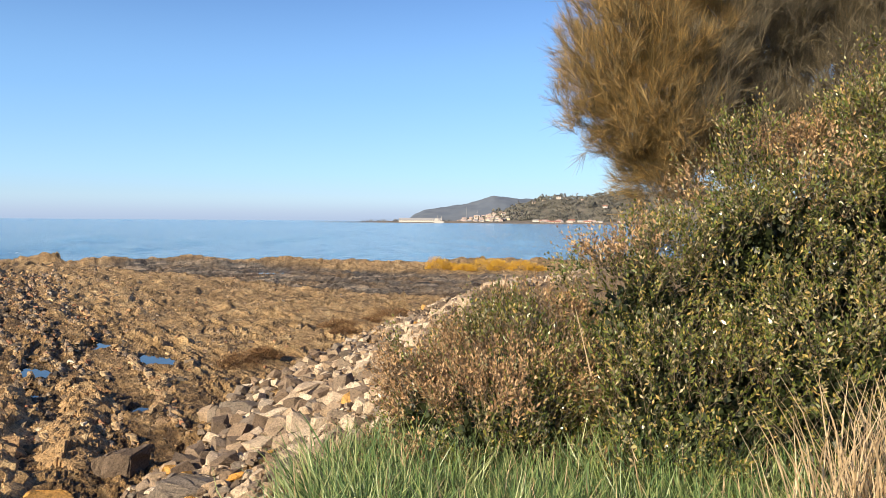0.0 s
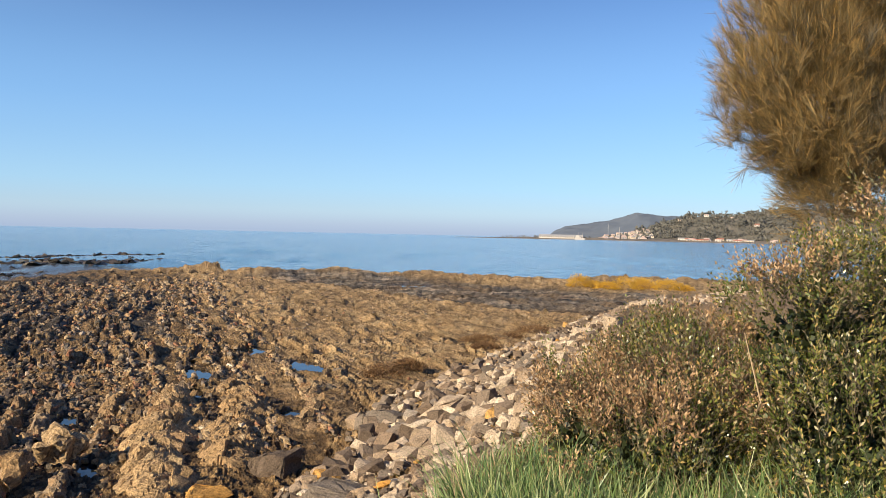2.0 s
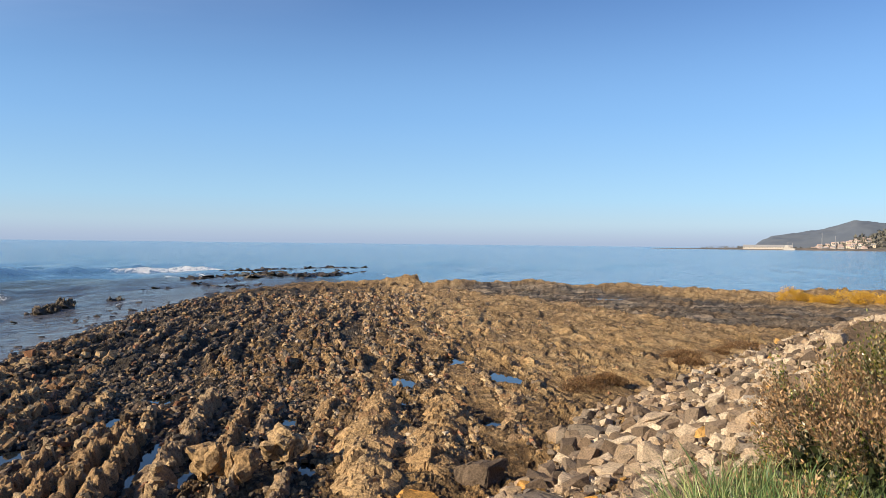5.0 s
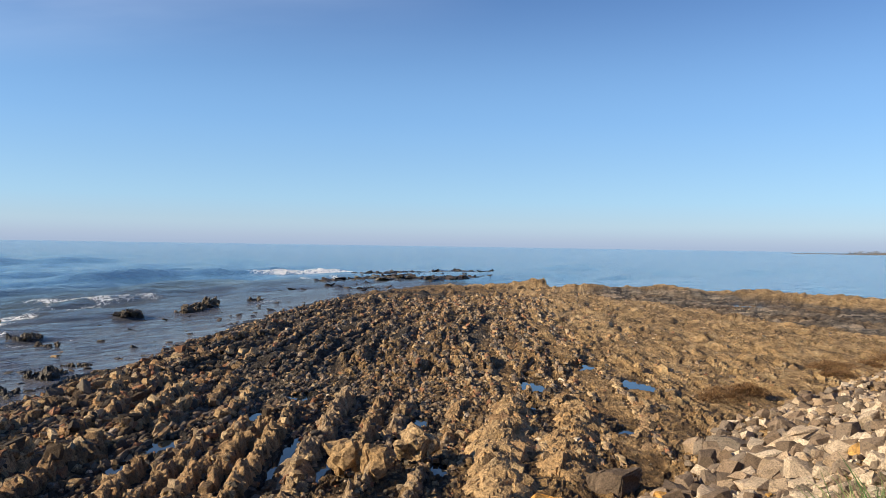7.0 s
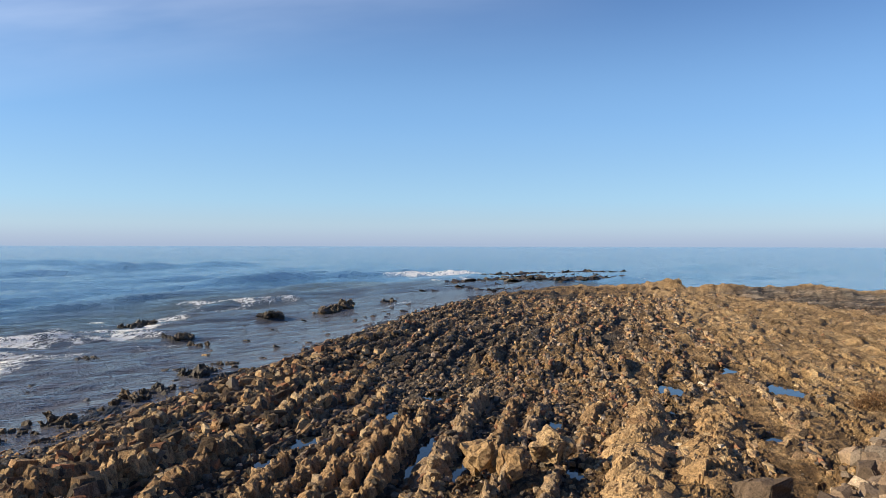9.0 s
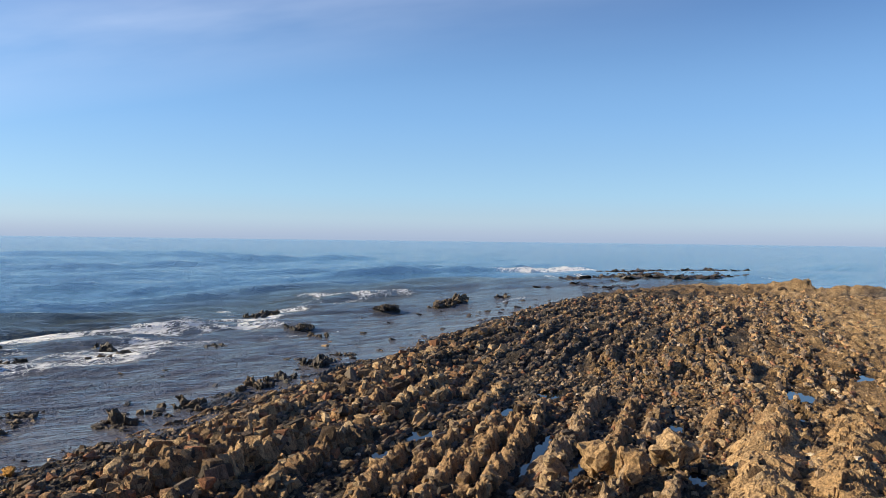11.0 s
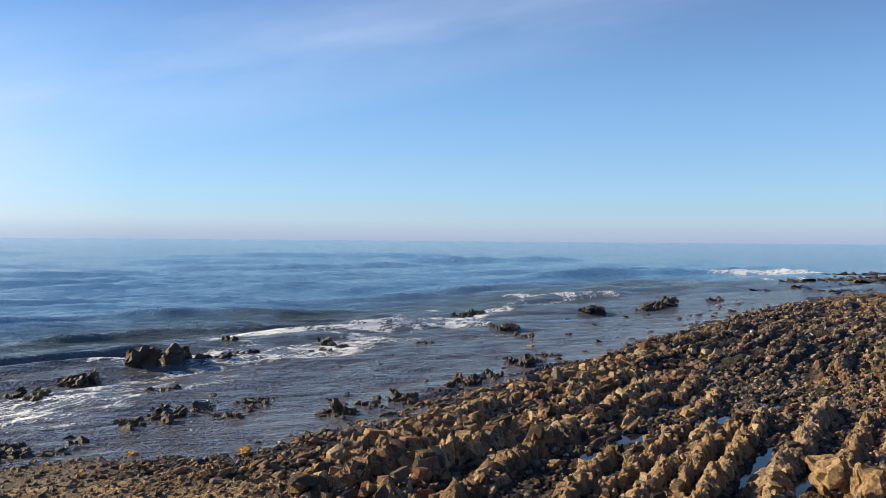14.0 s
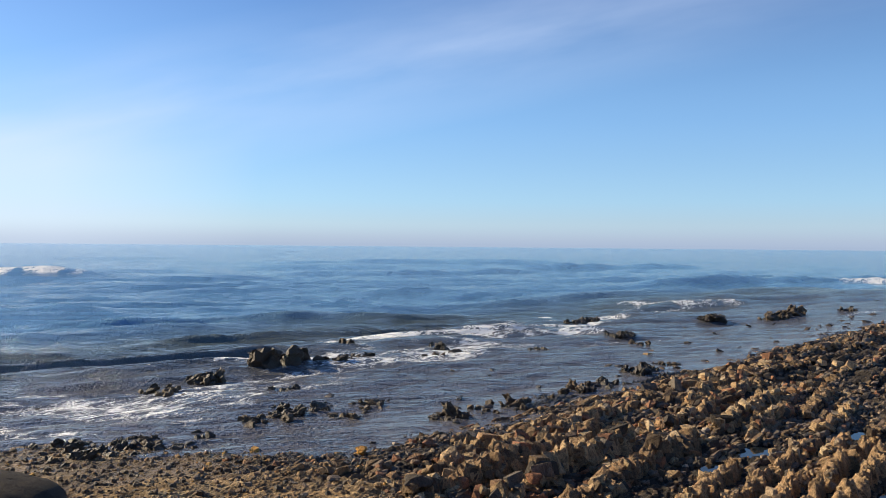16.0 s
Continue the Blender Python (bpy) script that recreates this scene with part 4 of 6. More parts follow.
def spread(name, shape, at, turns, sizes, mat_index, mats):
    """One mesh of many small pieces of one shape."""
    pts, faces = shape
    co = np.einsum("nij,kj->nki", turns, pts) * sizes[:, None, None] + at[:, None, :]
    n, k = len(at), len(pts)
    f = np.array(faces)
    idx = (f[None] + (np.arange(n) * k)[:, None, None]).reshape(-1, f.shape[1]).astype(np.int32)
    me = bpy.data.meshes.new(name)
    me.vertices.add(n * k)
    me.vertices.foreach_set("co", co.astype(np.float32).ravel())
    me.loops.add(idx.size)
    me.loops.foreach_set("vertex_index", idx.ravel())
    me.polygons.add(len(idx))
    me.polygons.foreach_set("loop_start", np.arange(0, idx.size, f.shape[1], dtype=np.int32))
    me.update(calc_edges=True)
    for m in mats:
        me.materials.append(m)
    me.polygons.foreach_set("material_index", np.repeat(np.asarray(mat_index, dtype=np.int32), len(faces)))
    return new(name, me)


def tube(bm, points, radii, sides=6):
    """A tapered limb along points."""
    rings = []
    for i, p in enumerate(points):
        d = (points[min(i + 1, len(points) - 1)] - points[max(i - 1, 0)]).normalized()
        a = d.cross(Vector((0.3, 0.2, 1))).normalized() if abs(d.z) < 0.95 else d.cross(Vector((1, 0, 0))).normalized()
        b = d.cross(a)
        rings.append([bm.verts.new(p + (a * math.cos(t) + b * math.sin(t)) * radii[i]) for t in (k / sides * 2 * math.pi for k in range(sides))])
    for r0, r1 in zip(rings, rings[1:]):
        for k in range(sides):
            bm.faces.new((r0[k], r0[(k + 1) % sides], r1[(k + 1) % sides], r1[k]))
    bm.faces.new(rings[-1])
    bm.faces.new(rings[0][::-1])


GREEN = leafy("green_leaf", [(0.0, (0.041, 0.059, 0.015)), (0.35, (0.108, 0.143, 0.033)), (0.68, (0.201, 0.209, 0.051)), (0.88, (0.336, 0.265, 0.078)), (1.0, (0.591, 0.398, 0.156))], 0.27, 0.22)
# leaf green taken almost to black: the hollows' shade held in the colour
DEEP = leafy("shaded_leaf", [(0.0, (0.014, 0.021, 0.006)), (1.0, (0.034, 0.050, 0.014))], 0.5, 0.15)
OLIVE = leafy("olive_leaf", [(0.0, (0.12, 0.125, 0.06)), (0.5, (0.24, 0.22, 0.11)), (1.0, (0.44, 0.36, 0.21))], 0.5, 0.2)
RUST = leafy("rust_leaf", [(0.0, (0.21, 0.120, 0.055)), (0.5, (0.40, 0.240, 0.120)), (1.0, (0.58, 0.40, 0.225))], 0.6, 0.2)
BELL = leafy("cream_flower", [(0.0, (0.34, 0.31, 0.11)), (1.0, (0.44, 0.39, 0.17))], 0.5, 0.2)
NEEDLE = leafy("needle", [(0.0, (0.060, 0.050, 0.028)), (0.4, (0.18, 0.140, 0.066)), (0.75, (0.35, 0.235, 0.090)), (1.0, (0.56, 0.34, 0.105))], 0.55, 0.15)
# NEEDLE greyed and darkened: shade of the crown's inner right side as colour
SHADE_NEEDLE = leafy("shade_needle", [(0.0, (0.043, 0.040, 0.030)), (0.5, (0.110, 0.096, 0.068)), (1.0, (0.263, 0.206, 0.125))], 0.6, 0.12)
BLADE = leafy("grass_blade", [(0.0, (0.069, 0.140, 0.046)), (0.5, (0.162, 0.250, 0.085)), (1.0, (0.403, 0.43, 0.19))], 0.4, 0.25)
STRAW = leafy("straw", [(0.0, (0.40, 0.29, 0.17)), (1.0, (0.62, 0.48, 0.31))], 0.6, 0.2)
GOLD = leafy("golden_leaf", [(0.0, (0.42, 0.22, 0.02)), (0.5, (0.62, 0.36, 0.03)), (1.0, (0.70, 0.46, 0.06))], 0.6, 0.2)
WEED = leafy("dry_weed", [(0.0, (0.08, 0.040, 0.016)), (0.6, (0.17, 0.088, 0.036)), (1.0, (0.28, 0.155, 0.06))], 0.7, 0.1)
BARK = matt("bark", (0.06, 0.05, 0.04), (0.16, 0.13, 0.10), 14.0)
TWIG = matt("twig", (0.10, 0.075, 0.05), (0.20, 0.15, 0.10), 30.0)


def in_any(p, lumps, k=0.88):
    hit = np.zeros(len(p), bool)
    for c, r in lumps:
        hit |= (((p - np.array(c)) / (np.array(r) * k)) ** 2).sum(1) < 1
    return hit


def shell(lumps, n, seed, floor=-9.0):
    """Points on the outside of a heap of lumps, with the outward way at each."""
    r = np.random.RandomState(seed)
    area = np.array([(a * b + b * c + a * c) for _, (a, b, c) in lumps])
    ps, ds = [], []
    for (c, rad), share in zip(lumps, area / area.sum()):
        k = int(n * share * 2.2)
        d = r.normal(size=(k, 3))
        d /= np.linalg.norm(d, axis=1, keepdims=True)
        wav = 1 + 0.13 * layered(d[:, 0] * 3.2 + c[0] * 7, d[:, 2] * 3.2 + d[:, 1] * 2.3, seed + 3, 3)[:, None]
        p = np.array(c) + d * np.array(rad) * wav
        nrm = d / np.array(rad)
        nrm /= np.linalg.norm(nrm, axis=1, keepdims=True)
        keep = ~in_any(p, [l for l in lumps if l[0] != c]) & (p[:, 2] > floor)
        ps.append(p[keep]), ds.append(nrm[keep])
    p, d = np.concatenate(ps), np.concatenate(ds)
    o = r.permutation(len(p))[:n]
    return p[o], d[o]


def shrub(name, lumps, sprigs, leaf, seed, rust, label, category="shrub", bells=0, foot=2.6, mats=None, pairs=5, up=0.55):
    """A shrub: twigs from its foot, and sprigs of paired leaves over the heap of lumps. rust(p): how dry it is at a place."""
    r = np.random.RandomState(seed)
    thing = new(name)
    base = Vector((float(np.mean([c[0] for c, _ in lumps])), float(np.mean([c[1] for c, _ in lumps])), foot))
    thing.location = base
    p, d = shell(lumps, sprigs, seed, foot + 0.03)
    n = len(p)
    depth = np.where(r.rand(n) < 0.45, r.rand(n) * 0.45, r.rand(n) * 0.1)
    # boughs stand out, with dark hollows between them
    hollow = gradient_noise(p[:, 0] * 2.6 + p[:, 1] * 1.4, p[:, 2] * 3.0 + p[:, 1] * 1.1, seed + 21) + 0.4 * gradient_noise(p[:, 0] * 6.0, p[:, 2] * 6.0 + p[:, 1] * 3, seed + 23)
    depth = depth + 0.58 * smooth(-hollow, 0.05, 0.45) - 0.16 * smooth(hollow, 0.05, 0.5)
    p = p - d * depth[:, None] * 0.9
    way = d * r.uniform(0.5, 1.0, (n, 1)) + np.array([0, 0, up]) + r.normal(size=(n, 3)) * 0.33
    way /= np.linalg.norm(way, axis=1, keepdims=True)
    long = r.uniform(0.09, 0.23, n)
    dry = np.clip(rust(p) * (1 + 3.4 * gradient_noise(p[:, 0] * 3.2 + p[:, 1] * 2, p[:, 2] * 3.2, seed + 17)), 0, 1)
    dry = 0.95 * smooth(dry, 0.16, 0.75)
    u = r.rand(n)
    kind = np.where(u < dry, 2, np.where(u < dry + 0.16, 1, 0))
    at, dirs, size, idx = [], [], [], []
    for k in range(pairs * 2):
        s = (k // 2 + 0.4) / pairs
        side = r.normal(size=(n, 3))
        side -= way * (side * way).sum(1, keepdims=True)
        side /= np.linalg.norm(side, axis=1, keepdims=True)
        at.append(p + way * (long * s)[:, None])
        dirs.append(way * (0.6 + 1.0 * s) + side * 0.85 + np.array([0, 0, 0.12]))
        size.append(leaf * r.uniform(0.65, 1.15, n) * (1.1 - 0.45 * s))
        idx.append(np.where(r.rand(n) < 0.05, (kind + 1) % 3, kind))
    at, dirs, size, idx = np.concatenate(at), np.concatenate(dirs), np.concatenate(size), np.concatenate(idx)
    turns = frames_facing(dirs, np.tile(d, (pairs * 2, 1)) + np.array([0, 0, 0.45]) + r.normal(size=dirs.shape) * 0.45)
    crown = spread("foliage", leaf_kite(1.0, 0.38), at, turns, size, idx, mats or [GREEN, OLIVE, RUST])
    crown.parent, crown.location = thing, -base
    tagged(crown, kind="stuff")
    # larger leaves deep inside, in the green darkened for shade
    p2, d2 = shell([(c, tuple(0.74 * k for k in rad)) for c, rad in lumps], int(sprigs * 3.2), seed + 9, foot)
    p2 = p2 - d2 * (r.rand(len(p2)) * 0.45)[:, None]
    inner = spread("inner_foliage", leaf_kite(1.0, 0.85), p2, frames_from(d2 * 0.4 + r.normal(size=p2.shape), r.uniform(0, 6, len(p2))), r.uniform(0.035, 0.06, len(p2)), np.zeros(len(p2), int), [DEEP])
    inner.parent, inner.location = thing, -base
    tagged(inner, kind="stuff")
    # twigs of the outer sprigs, thin and square
    tw = spread("twig_growth", (np.array([(0.006, 0, 0), (0, 0, 0.006), (-0.006, 0, 0), (0.003, 1, 0), (0, 1, 0.003), (-0.003, 1, 0)]), [(0, 1, 4, 3), (1, 2, 5, 4), (2, 0, 3, 5)]),
                p - way * 0.06, frames_from(way, r.uniform(0, 6, n)), (long + 0.05), np.zeros(n, int), [TWIG])
    tw.parent, tw.location = thing, -base
    tagged(tw, kind="stuff")
    for k in range(7):
        c, rad = lumps[k % len(lumps)]
        end = Vector(c) + Vector((r.uniform(-0.6, 0.6) * rad[0], r.uniform(-0.6, 0.6) * rad[1], r.uniform(0.2, 0.7) * rad[2]))
        start = Vector((base.x + r.uniform(-0.25, 0.25), base.y + r.uniform(-0.2, 0.2), foot - 0.05))
        mid = start.lerp(end, 0.5) + Vector((r.uniform(-0.15, 0.15), r.uniform(-0.15, 0.15), -0.1))
        bm = bmesh.new()
        tube(bm, [start, mid, end], [0.03, 0.02, 0.008])
        st = part("stem", bm, TWIG, thing)
        st.location = -base
    if bells:
        j = r.permutation(n)[:bells]
        fl = spread("flower_growth", leaf_shape(0.032, 0.013, 0.6), p[j] + way[j] * (long[j] * 0.8)[:, None], frames_from(np.tile([0, 0, -1.0], (bells, 1)) + r.normal(size=(bells, 3)) * 0.25, r.uniform(0, 6, bells)), r.uniform(0.8, 1.2, bells), np.zeros(bells, int), [BELL])
        fl.parent, fl.location = thing, -base
        tagged(fl, "small hanging cream flowers", kind="stuff")
    return tagged(thing, label, category)


def dry_left(p):
    return 0.10 + 0.32 * smooth(p[:, 0], 0.35, -0.35) * smooth(p[:, 2], 2.8, 3.1) + 1.15 * smooth(p[:, 2], 3.14, 3.48) * smooth(p[:, 0], 1.6, 1.0)


def dry_top(p):
    edge = np.exp(-((p[:, 0] - 1.35) / 0.20) ** 2) * smooth(p[:, 2], 4.2, 4.5) + 0.9 * np.exp(-((p[:, 0] - 0.98) / 0.16) ** 2) * smooth(p[:, 2], 3.85, 4.1)
    return 0.07 + 0.95 * edge + 0.10 * smooth(p[:, 2], 4.3, 5.2) + 0.8 * np.exp(-((p[:, 0] - 2.28) / 0.07) ** 2) * smooth(p[:, 2], 4.2, 4.4)


shrub("correa_shrub", [((0.55, 5.3, 2.82), (0.85, 0.85, 0.88)), ((0.0, 5.35, 2.75), (0.42, 0.6, 0.74)), ((0.35, 4.75, 2.7), (0.7, 0.55, 0.72))], 10500, 0.036, 3, dry_left,
      "low spreading shrub, green below with dry rusty shoots on top", bells=30)
shrub("correa_shrub", [((2.2, 5.25, 3.40), (1.02, 0.95, 1.50)), ((2.95, 5.3, 3.95), (0.85, 0.85, 1.38)), ((1.25, 5.0, 3.15), (0.55, 0.65, 1.12)), ((1.08, 5.5, 2.9), (0.42, 0.45, 0.75)), ((1.35, 4.45, 2.85), (0.72, 0.62, 0.78)), ((3.1, 4.9, 3.4), (1.1, 1.0, 1.75)), ((2.3, 4.4, 3.0), (0.8, 0.6, 1.0))], 20500, 0.037, 4, dry_top,
      "tall dense green coastal shrub with hanging cream flowers and rusty shoots", bells=110)


bm = bmesh.new()
tube(bm, [Vector((0.84, 4.9, 3.15)), Vector((0.775, 4.2, 3.5)), Vector((0.70, 4.26, 3.84))], [0.005, 0.004, 0.002])
tagged(part("dead_stalk", bm, STRAW), "thin bleached dead stalk leaning out of the shrub", "stalk")


def sheoak():
    thing = new("sheoak_tree")
    base = Vector((6.6, 12.2, 2.5))
    thing.location = base
    r = np.random.RandomState(12)
    lumps = [((2.46, 10.0, 6.05), (1.02, 0.9, 1.15)), ((2.75, 10.1, 7.35), (0.95, 0.9, 1.1)), ((4.1, 10.6, 6.9), (1.3, 1.0, 0.9)), ((5.5, 10.5, 6.6), (1.3, 1.0, 1.2)), ((3.3, 10.4, 5.35), (1.1, 0.9, 0.85)), ((4.2, 10.6, 9.0), (1.6, 1.1, 1.1)), ((4.7, 10.4, 5.5), (1.2, 0.9, 0.8)), ((2.95, 10.2, 6.7), (1.0, 0.8, 1.0)), ((4.3, 11.2, 6.4), (1.3, 0.8, 1.0)), ((2.75, 10.2, 5.15), (0.72, 0.7, 0.72))]
    bm = bmesh.new()
    tube(bm, [Vector((0, 0, -0.1)), Vector((-0.1, 0.05, 1.4)), Vector((0.05, -0.05, 3.2)), Vector((0, -0.3, 5.6))], [0.2, 0.17, 0.13, 0.05], 9)
    part("trunk", bm, BARK, thing, "dark furrowed bark")
    for k, (c, rad) in enumerate(lumps):
        end = Vector(c) - base
        s = Vector((0, 0, 1.4 + 0.4 * k))
        for q in range(3):
            e2 = end + Vector((r.uniform(-0.7, 0.7) * rad[0], r.uniform(-0.6, 0.6) * rad[1], r.uniform(-0.2, 0.7) * rad[2]))
            bm = bmesh.new()
            tube(bm, [s, s.lerp(e2, 0.45) + Vector((0, 0, 0.25)), e2], [0.05 - 0.01 * q, 0.022, 0.007])
            part("limb", bm, BARK, thing)
    low, high = [l for l in lumps if l[0][2] < 7.2], [l for l in lumps if l[0][2] >= 7.2]
    (p, d), (ph, dh) = shell(low, 9500, 31), shell(high, 1800, 32)
    pi, di = shell([(c, tuple(0.62 * k for k in rad)) for c, rad in low], 5000, 33)
    p, d = np.concatenate([p, ph, pi]), np.concatenate([d, dh, di])
    n = len(p)
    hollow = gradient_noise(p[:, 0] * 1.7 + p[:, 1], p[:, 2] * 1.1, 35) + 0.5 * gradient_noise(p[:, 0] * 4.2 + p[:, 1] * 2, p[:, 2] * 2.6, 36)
    p = p - d * (r.rand(n) ** 1.5 * 0.5 + 0.45 * smooth(-hollow, 0.0, 0.5) - 0.20 * smooth(hollow, 0.1, 0.6))[:, None]
    way = d * 0.55 + np.array([-0.2, -0.1, 0.95]) + r.normal(size=(n, 3)) * 0.38
    way /= np.linalg.norm(way, axis=1, keepdims=True)
    per = 27
    at = np.repeat(p, per, 0) + np.repeat(way, per, 0) * r.uniform(0, 0.16, (n * per, 1))
    nd = np.repeat(way, per, 0) + r.normal(size=(n * per, 3)) * 0.36
    size = r.uniform(0.12, 0.28, n * per)
    w = 0.0085
    needle = (np.array([(-w, 0, 0), (w, 0, 0), (w * 0.35, 1.0, -0.12), (-w * 0.35, 1.0, -0.12)]), [(0, 1, 2, 3)])
    # tufts towards the right take the needles with shade in their colour
    crown = spread("crown", needle, at, frames_from(nd, r.uniform(0, 6.28, n * per)), size, np.repeat((p[:, 0] + 0.9 * hollow + 0.25 * r.normal(size=n) > 3.3).astype(int), per), [NEEDLE, SHADE_NEEDLE])
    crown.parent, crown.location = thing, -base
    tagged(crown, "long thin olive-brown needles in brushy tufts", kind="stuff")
    return tagged(thing, "sheoak tree with brushy golden-olive needles behind the shrubs", "tree")


sheoak()


def tussock(name, n, spot, tall, mats, pick, seed, label, lean=0.35, wide=0.007):
    r = np.random.RandomState(seed)
    x, y = spot(r, n)
    z = heights(x, y)
    way = np.stack([r.normal(size=n) * lean, r.normal(size=n) * lean, np.ones(n)], -1)
    w = wide
    blade = (np.array([(-w, 0, 0), (w, 0, 0), (w * 0.9, 0.5, 0.03), (-w * 0.9, 0.5, 0.03), (w * 0.6, 0.82, 0.13), (-w * 0.6, 0.82, 0.13), (w * 0.1, 1.0, 0.27), (-w * 0.1, 1.0, 0.27)]), [(0, 1, 2, 3), (3, 2, 4, 5), (5, 4, 6, 7)])
    size = tall * r.uniform(0.55, 1.15, n)
    ob = spread(name, blade, np.stack([x, y, z - 0.02], -1), frames_from(way, r.uniform(0, 6.28, n)), size, pick(r, n), mats)
    return tagged(ob, label, "grass", kind="stuff")


def verge(r, n):
    cx, cy = r.uniform(-0.62, 1.9, n // 30 + 1), r.uniform(3.1, 4.5, n // 30 + 1)
    k = r.randint(0, len(cx), n)
    x, y = cx[k] + r.normal(size=n) * 0.09, cy[k] + r.normal(size=n) * 0.09
    return x, y + np.maximum(0, -x) * 0.4


tussock("grass", 19000, verge, 0.50, [BLADE, STRAW], lambda r, n: (r.rand(n) < 0.06).astype(int), 41, "lush green grass along the edge of the bank", 0.66, 0.0085)
tussock("dry_grass", 420, lambda r, n: (1.72 + 0.13 * r.normal(size=n), 3.15 + 0.14 * r.normal(size=n)), 0.88, [STRAW], lambda r, n: np.zeros(n, int), 43, "tall dry straw-coloured grass stems", 0.13, 0.005)


def clump(name, x, y, w, h, n, mat, seed, label, leaf=0.12, category="plant", long=1.0):
    """A low rounded plant of many upright leaflets."""
    r = np.random.RandomState(seed)
    z = height_at(x, y)
    d = r.normal(size=(n, 3))
    d[:, 2] = np.abs(d[:, 2])
    d /= np.linalg.norm(d, axis=1, keepdims=True)
    lump = 1 + 0.25 * gradient_noise(d[:, 0] * 2.5 + x, d[:, 1] * 2.5 + y, seed)
    p = d * np.array([w * long, w, h]) * (lump * r.uniform(0.55, 1.0, n))[:, None] + (x, y, z - 0.05)
    ob = spread(name, leaf_kite(1, 0.45), p, frames_from(d + np.array([0, 0, 0.6]) + r.normal(size=(n, 3)) * 0.4, r.uniform(0, 6, n)), leaf * r.uniform(0.6, 1.2, n), np.zeros(n, int), [mat])
    return tagged(ob, label, category)


for k, (x, y, w, h) in enumerate([(-0.5, 64.3, 0.8, 1.05), (0.6, 64.8, 0.7, 0.7), (1.7, 63.8, 0.8, 0.6), (3.2, 64.6, 1.2, 1.05), (4.5, 65.0, 0.9, 0.85), (6.2, 64.2, 1.0, 0.95), (7.4, 64.6, 0.9, 0.6)]):
    clump("golden_shrub", x, y, w, h, 2600, GOLD, 60 + k, "bright golden-orange low shrub on the far rim", 0.085, "shrub", 1.2)
for k, (x, y, w, h) in enumerate([(-5.4, 21.6, 0.55, 0.42), (-4.9, 22.3, 0.4, 0.30), (-3.3, 27.5, 0.5, 0.30), (-3.7, 29.5, 0.7, 0.32), (-1.9, 33.0, 0.8, 0.35), (-2.8, 31.5, 0.5, 0.25)]):
    clump("weed_mound", x, y, w, h, 2600, WEED, 80 + k, "low mound of brown dry weed on the rock flat", 0.055, "plant", 1.3)

# ---- rocks in the shallows, standing along the beds ----
SMALL = []      # their smaller pieces


def outcrop(x, y, length, h, seed, kind="wet"):
    r = np.random.RandomState(seed)
    n = max(10, int(length * 20))
    for k in range(n):
        v = (k + 0.5) / n * length - length / 2 + r.uniform(-0.1, 0.1)
        u = r.normal() * 0.26
        px, py = x + u * math.cos(STRIKE) - v * math.sin(STRIKE), y + u * math.sin(STRIKE) + v * math.cos(STRIKE)
        s = h * (0.25 + 0.95 * r.rand() ** 2.0)
        if s < 0.22:
            SMALL.append((px, py, -0.10 * h - 0.05, s, STRIKE + 1.57 + r.uniform(-0.5, 0.5), kind, r.uniform(0.9, 1.6), r.uniform(0.55, 1.2)))
            continue
        boulder(kind, px, py, s, STRIKE + 1.57 + r.uniform(-0.5, 0.5), (r.uniform(-0.5, 0.5), r.uniform(-0.6, 0.6)), r.uniform(0.55, 1.2), r.uniform(0.9, 1.6), 0.0, -0.10 * h - 0.05, "rocks in the shallows")


# x, y, length, height
OFFSHORE = [(-29.1, 5.5, 1.3, 0.42), (-33.5, 6.5, 0.7, 0.5), (-30.0, 6.5, 0.6, 0.4), (-26.5, 0.9, 0.9, 0.40), (-25.0, -0.3, 1.1, 0.32), (-31.8, 10.2, 0.4, 0.62), (-30.8, 10.5, 0.7, 0.3), (-30.0, 9.2, 0.8, 0.3), (-30.8, 14.0, 0.9, 0.3), (-40.9, 29.9, 1.3, 0.62),
            (-41.9, 36.0, 5.6, 0.62), (-41.8, 22.0, 3.0, 0.3), (-34.9, 20.5, 1.7, 0.36), (-31.6, 19.2, 0.4, 0.3), (-24.1, 3.0, 0.7, 0.26), (-44.5, 44.0, 2.0, 0.35)]
INSHORE = [(-20.1, 1.9, 1.3, 0.36), (-21.1, 3.1, 1.6, 0.36), (-20.1, 4.05, 1.2, 0.3), (-21.05, 4.85, 1.2, 0.3), (-18.9, -2.4, 1.3, 0.22), (-17.9, -1.7, 1.4, 0.24), (-18.8, -0.9, 1.2, 0.22), (-17.6, -1.9, 1.3, 0.36), (-18.0, -1.1, 0.5, 0.26), (-18.6, -0.76, 0.5, 0.3), (-18.1, -0.5, 0.4, 0.24), (-18.4, 0.0, 0.4, 0.2), (-17.9, 0.2, 0.5, 0.2), (-18.9, 0.6, 0.4, 0.16),
           (-19.3, 6.3, 0.9, 0.42), (-19.7, 7.3, 0.5, 0.27), (-20.2, 8.5, 1.1, 0.38), (-20.9, 9.7, 0.7, 0.22), (-21.7, 11.0, 1.2, 0.32), (-22.6, 12.3, 1.3, 0.36), (-24.5, 15.0, 1.7, 0.5), (-25.6, 16.7, 0.8, 0.3)]
for k, row in enumerate(OFFSHORE + INSHORE):
    outcrop(*row, 300 + k, "brine" if k % 3 == 1 or row[0] > -21 and row[1] > 1.5 else "wet")
boulder("brine", -28.6, 2.75, 1.25, STRIKE + 1.5, (0.1, 0.15), 0.85, 1.05, 0.0, -0.16, "rocks in the shallows")
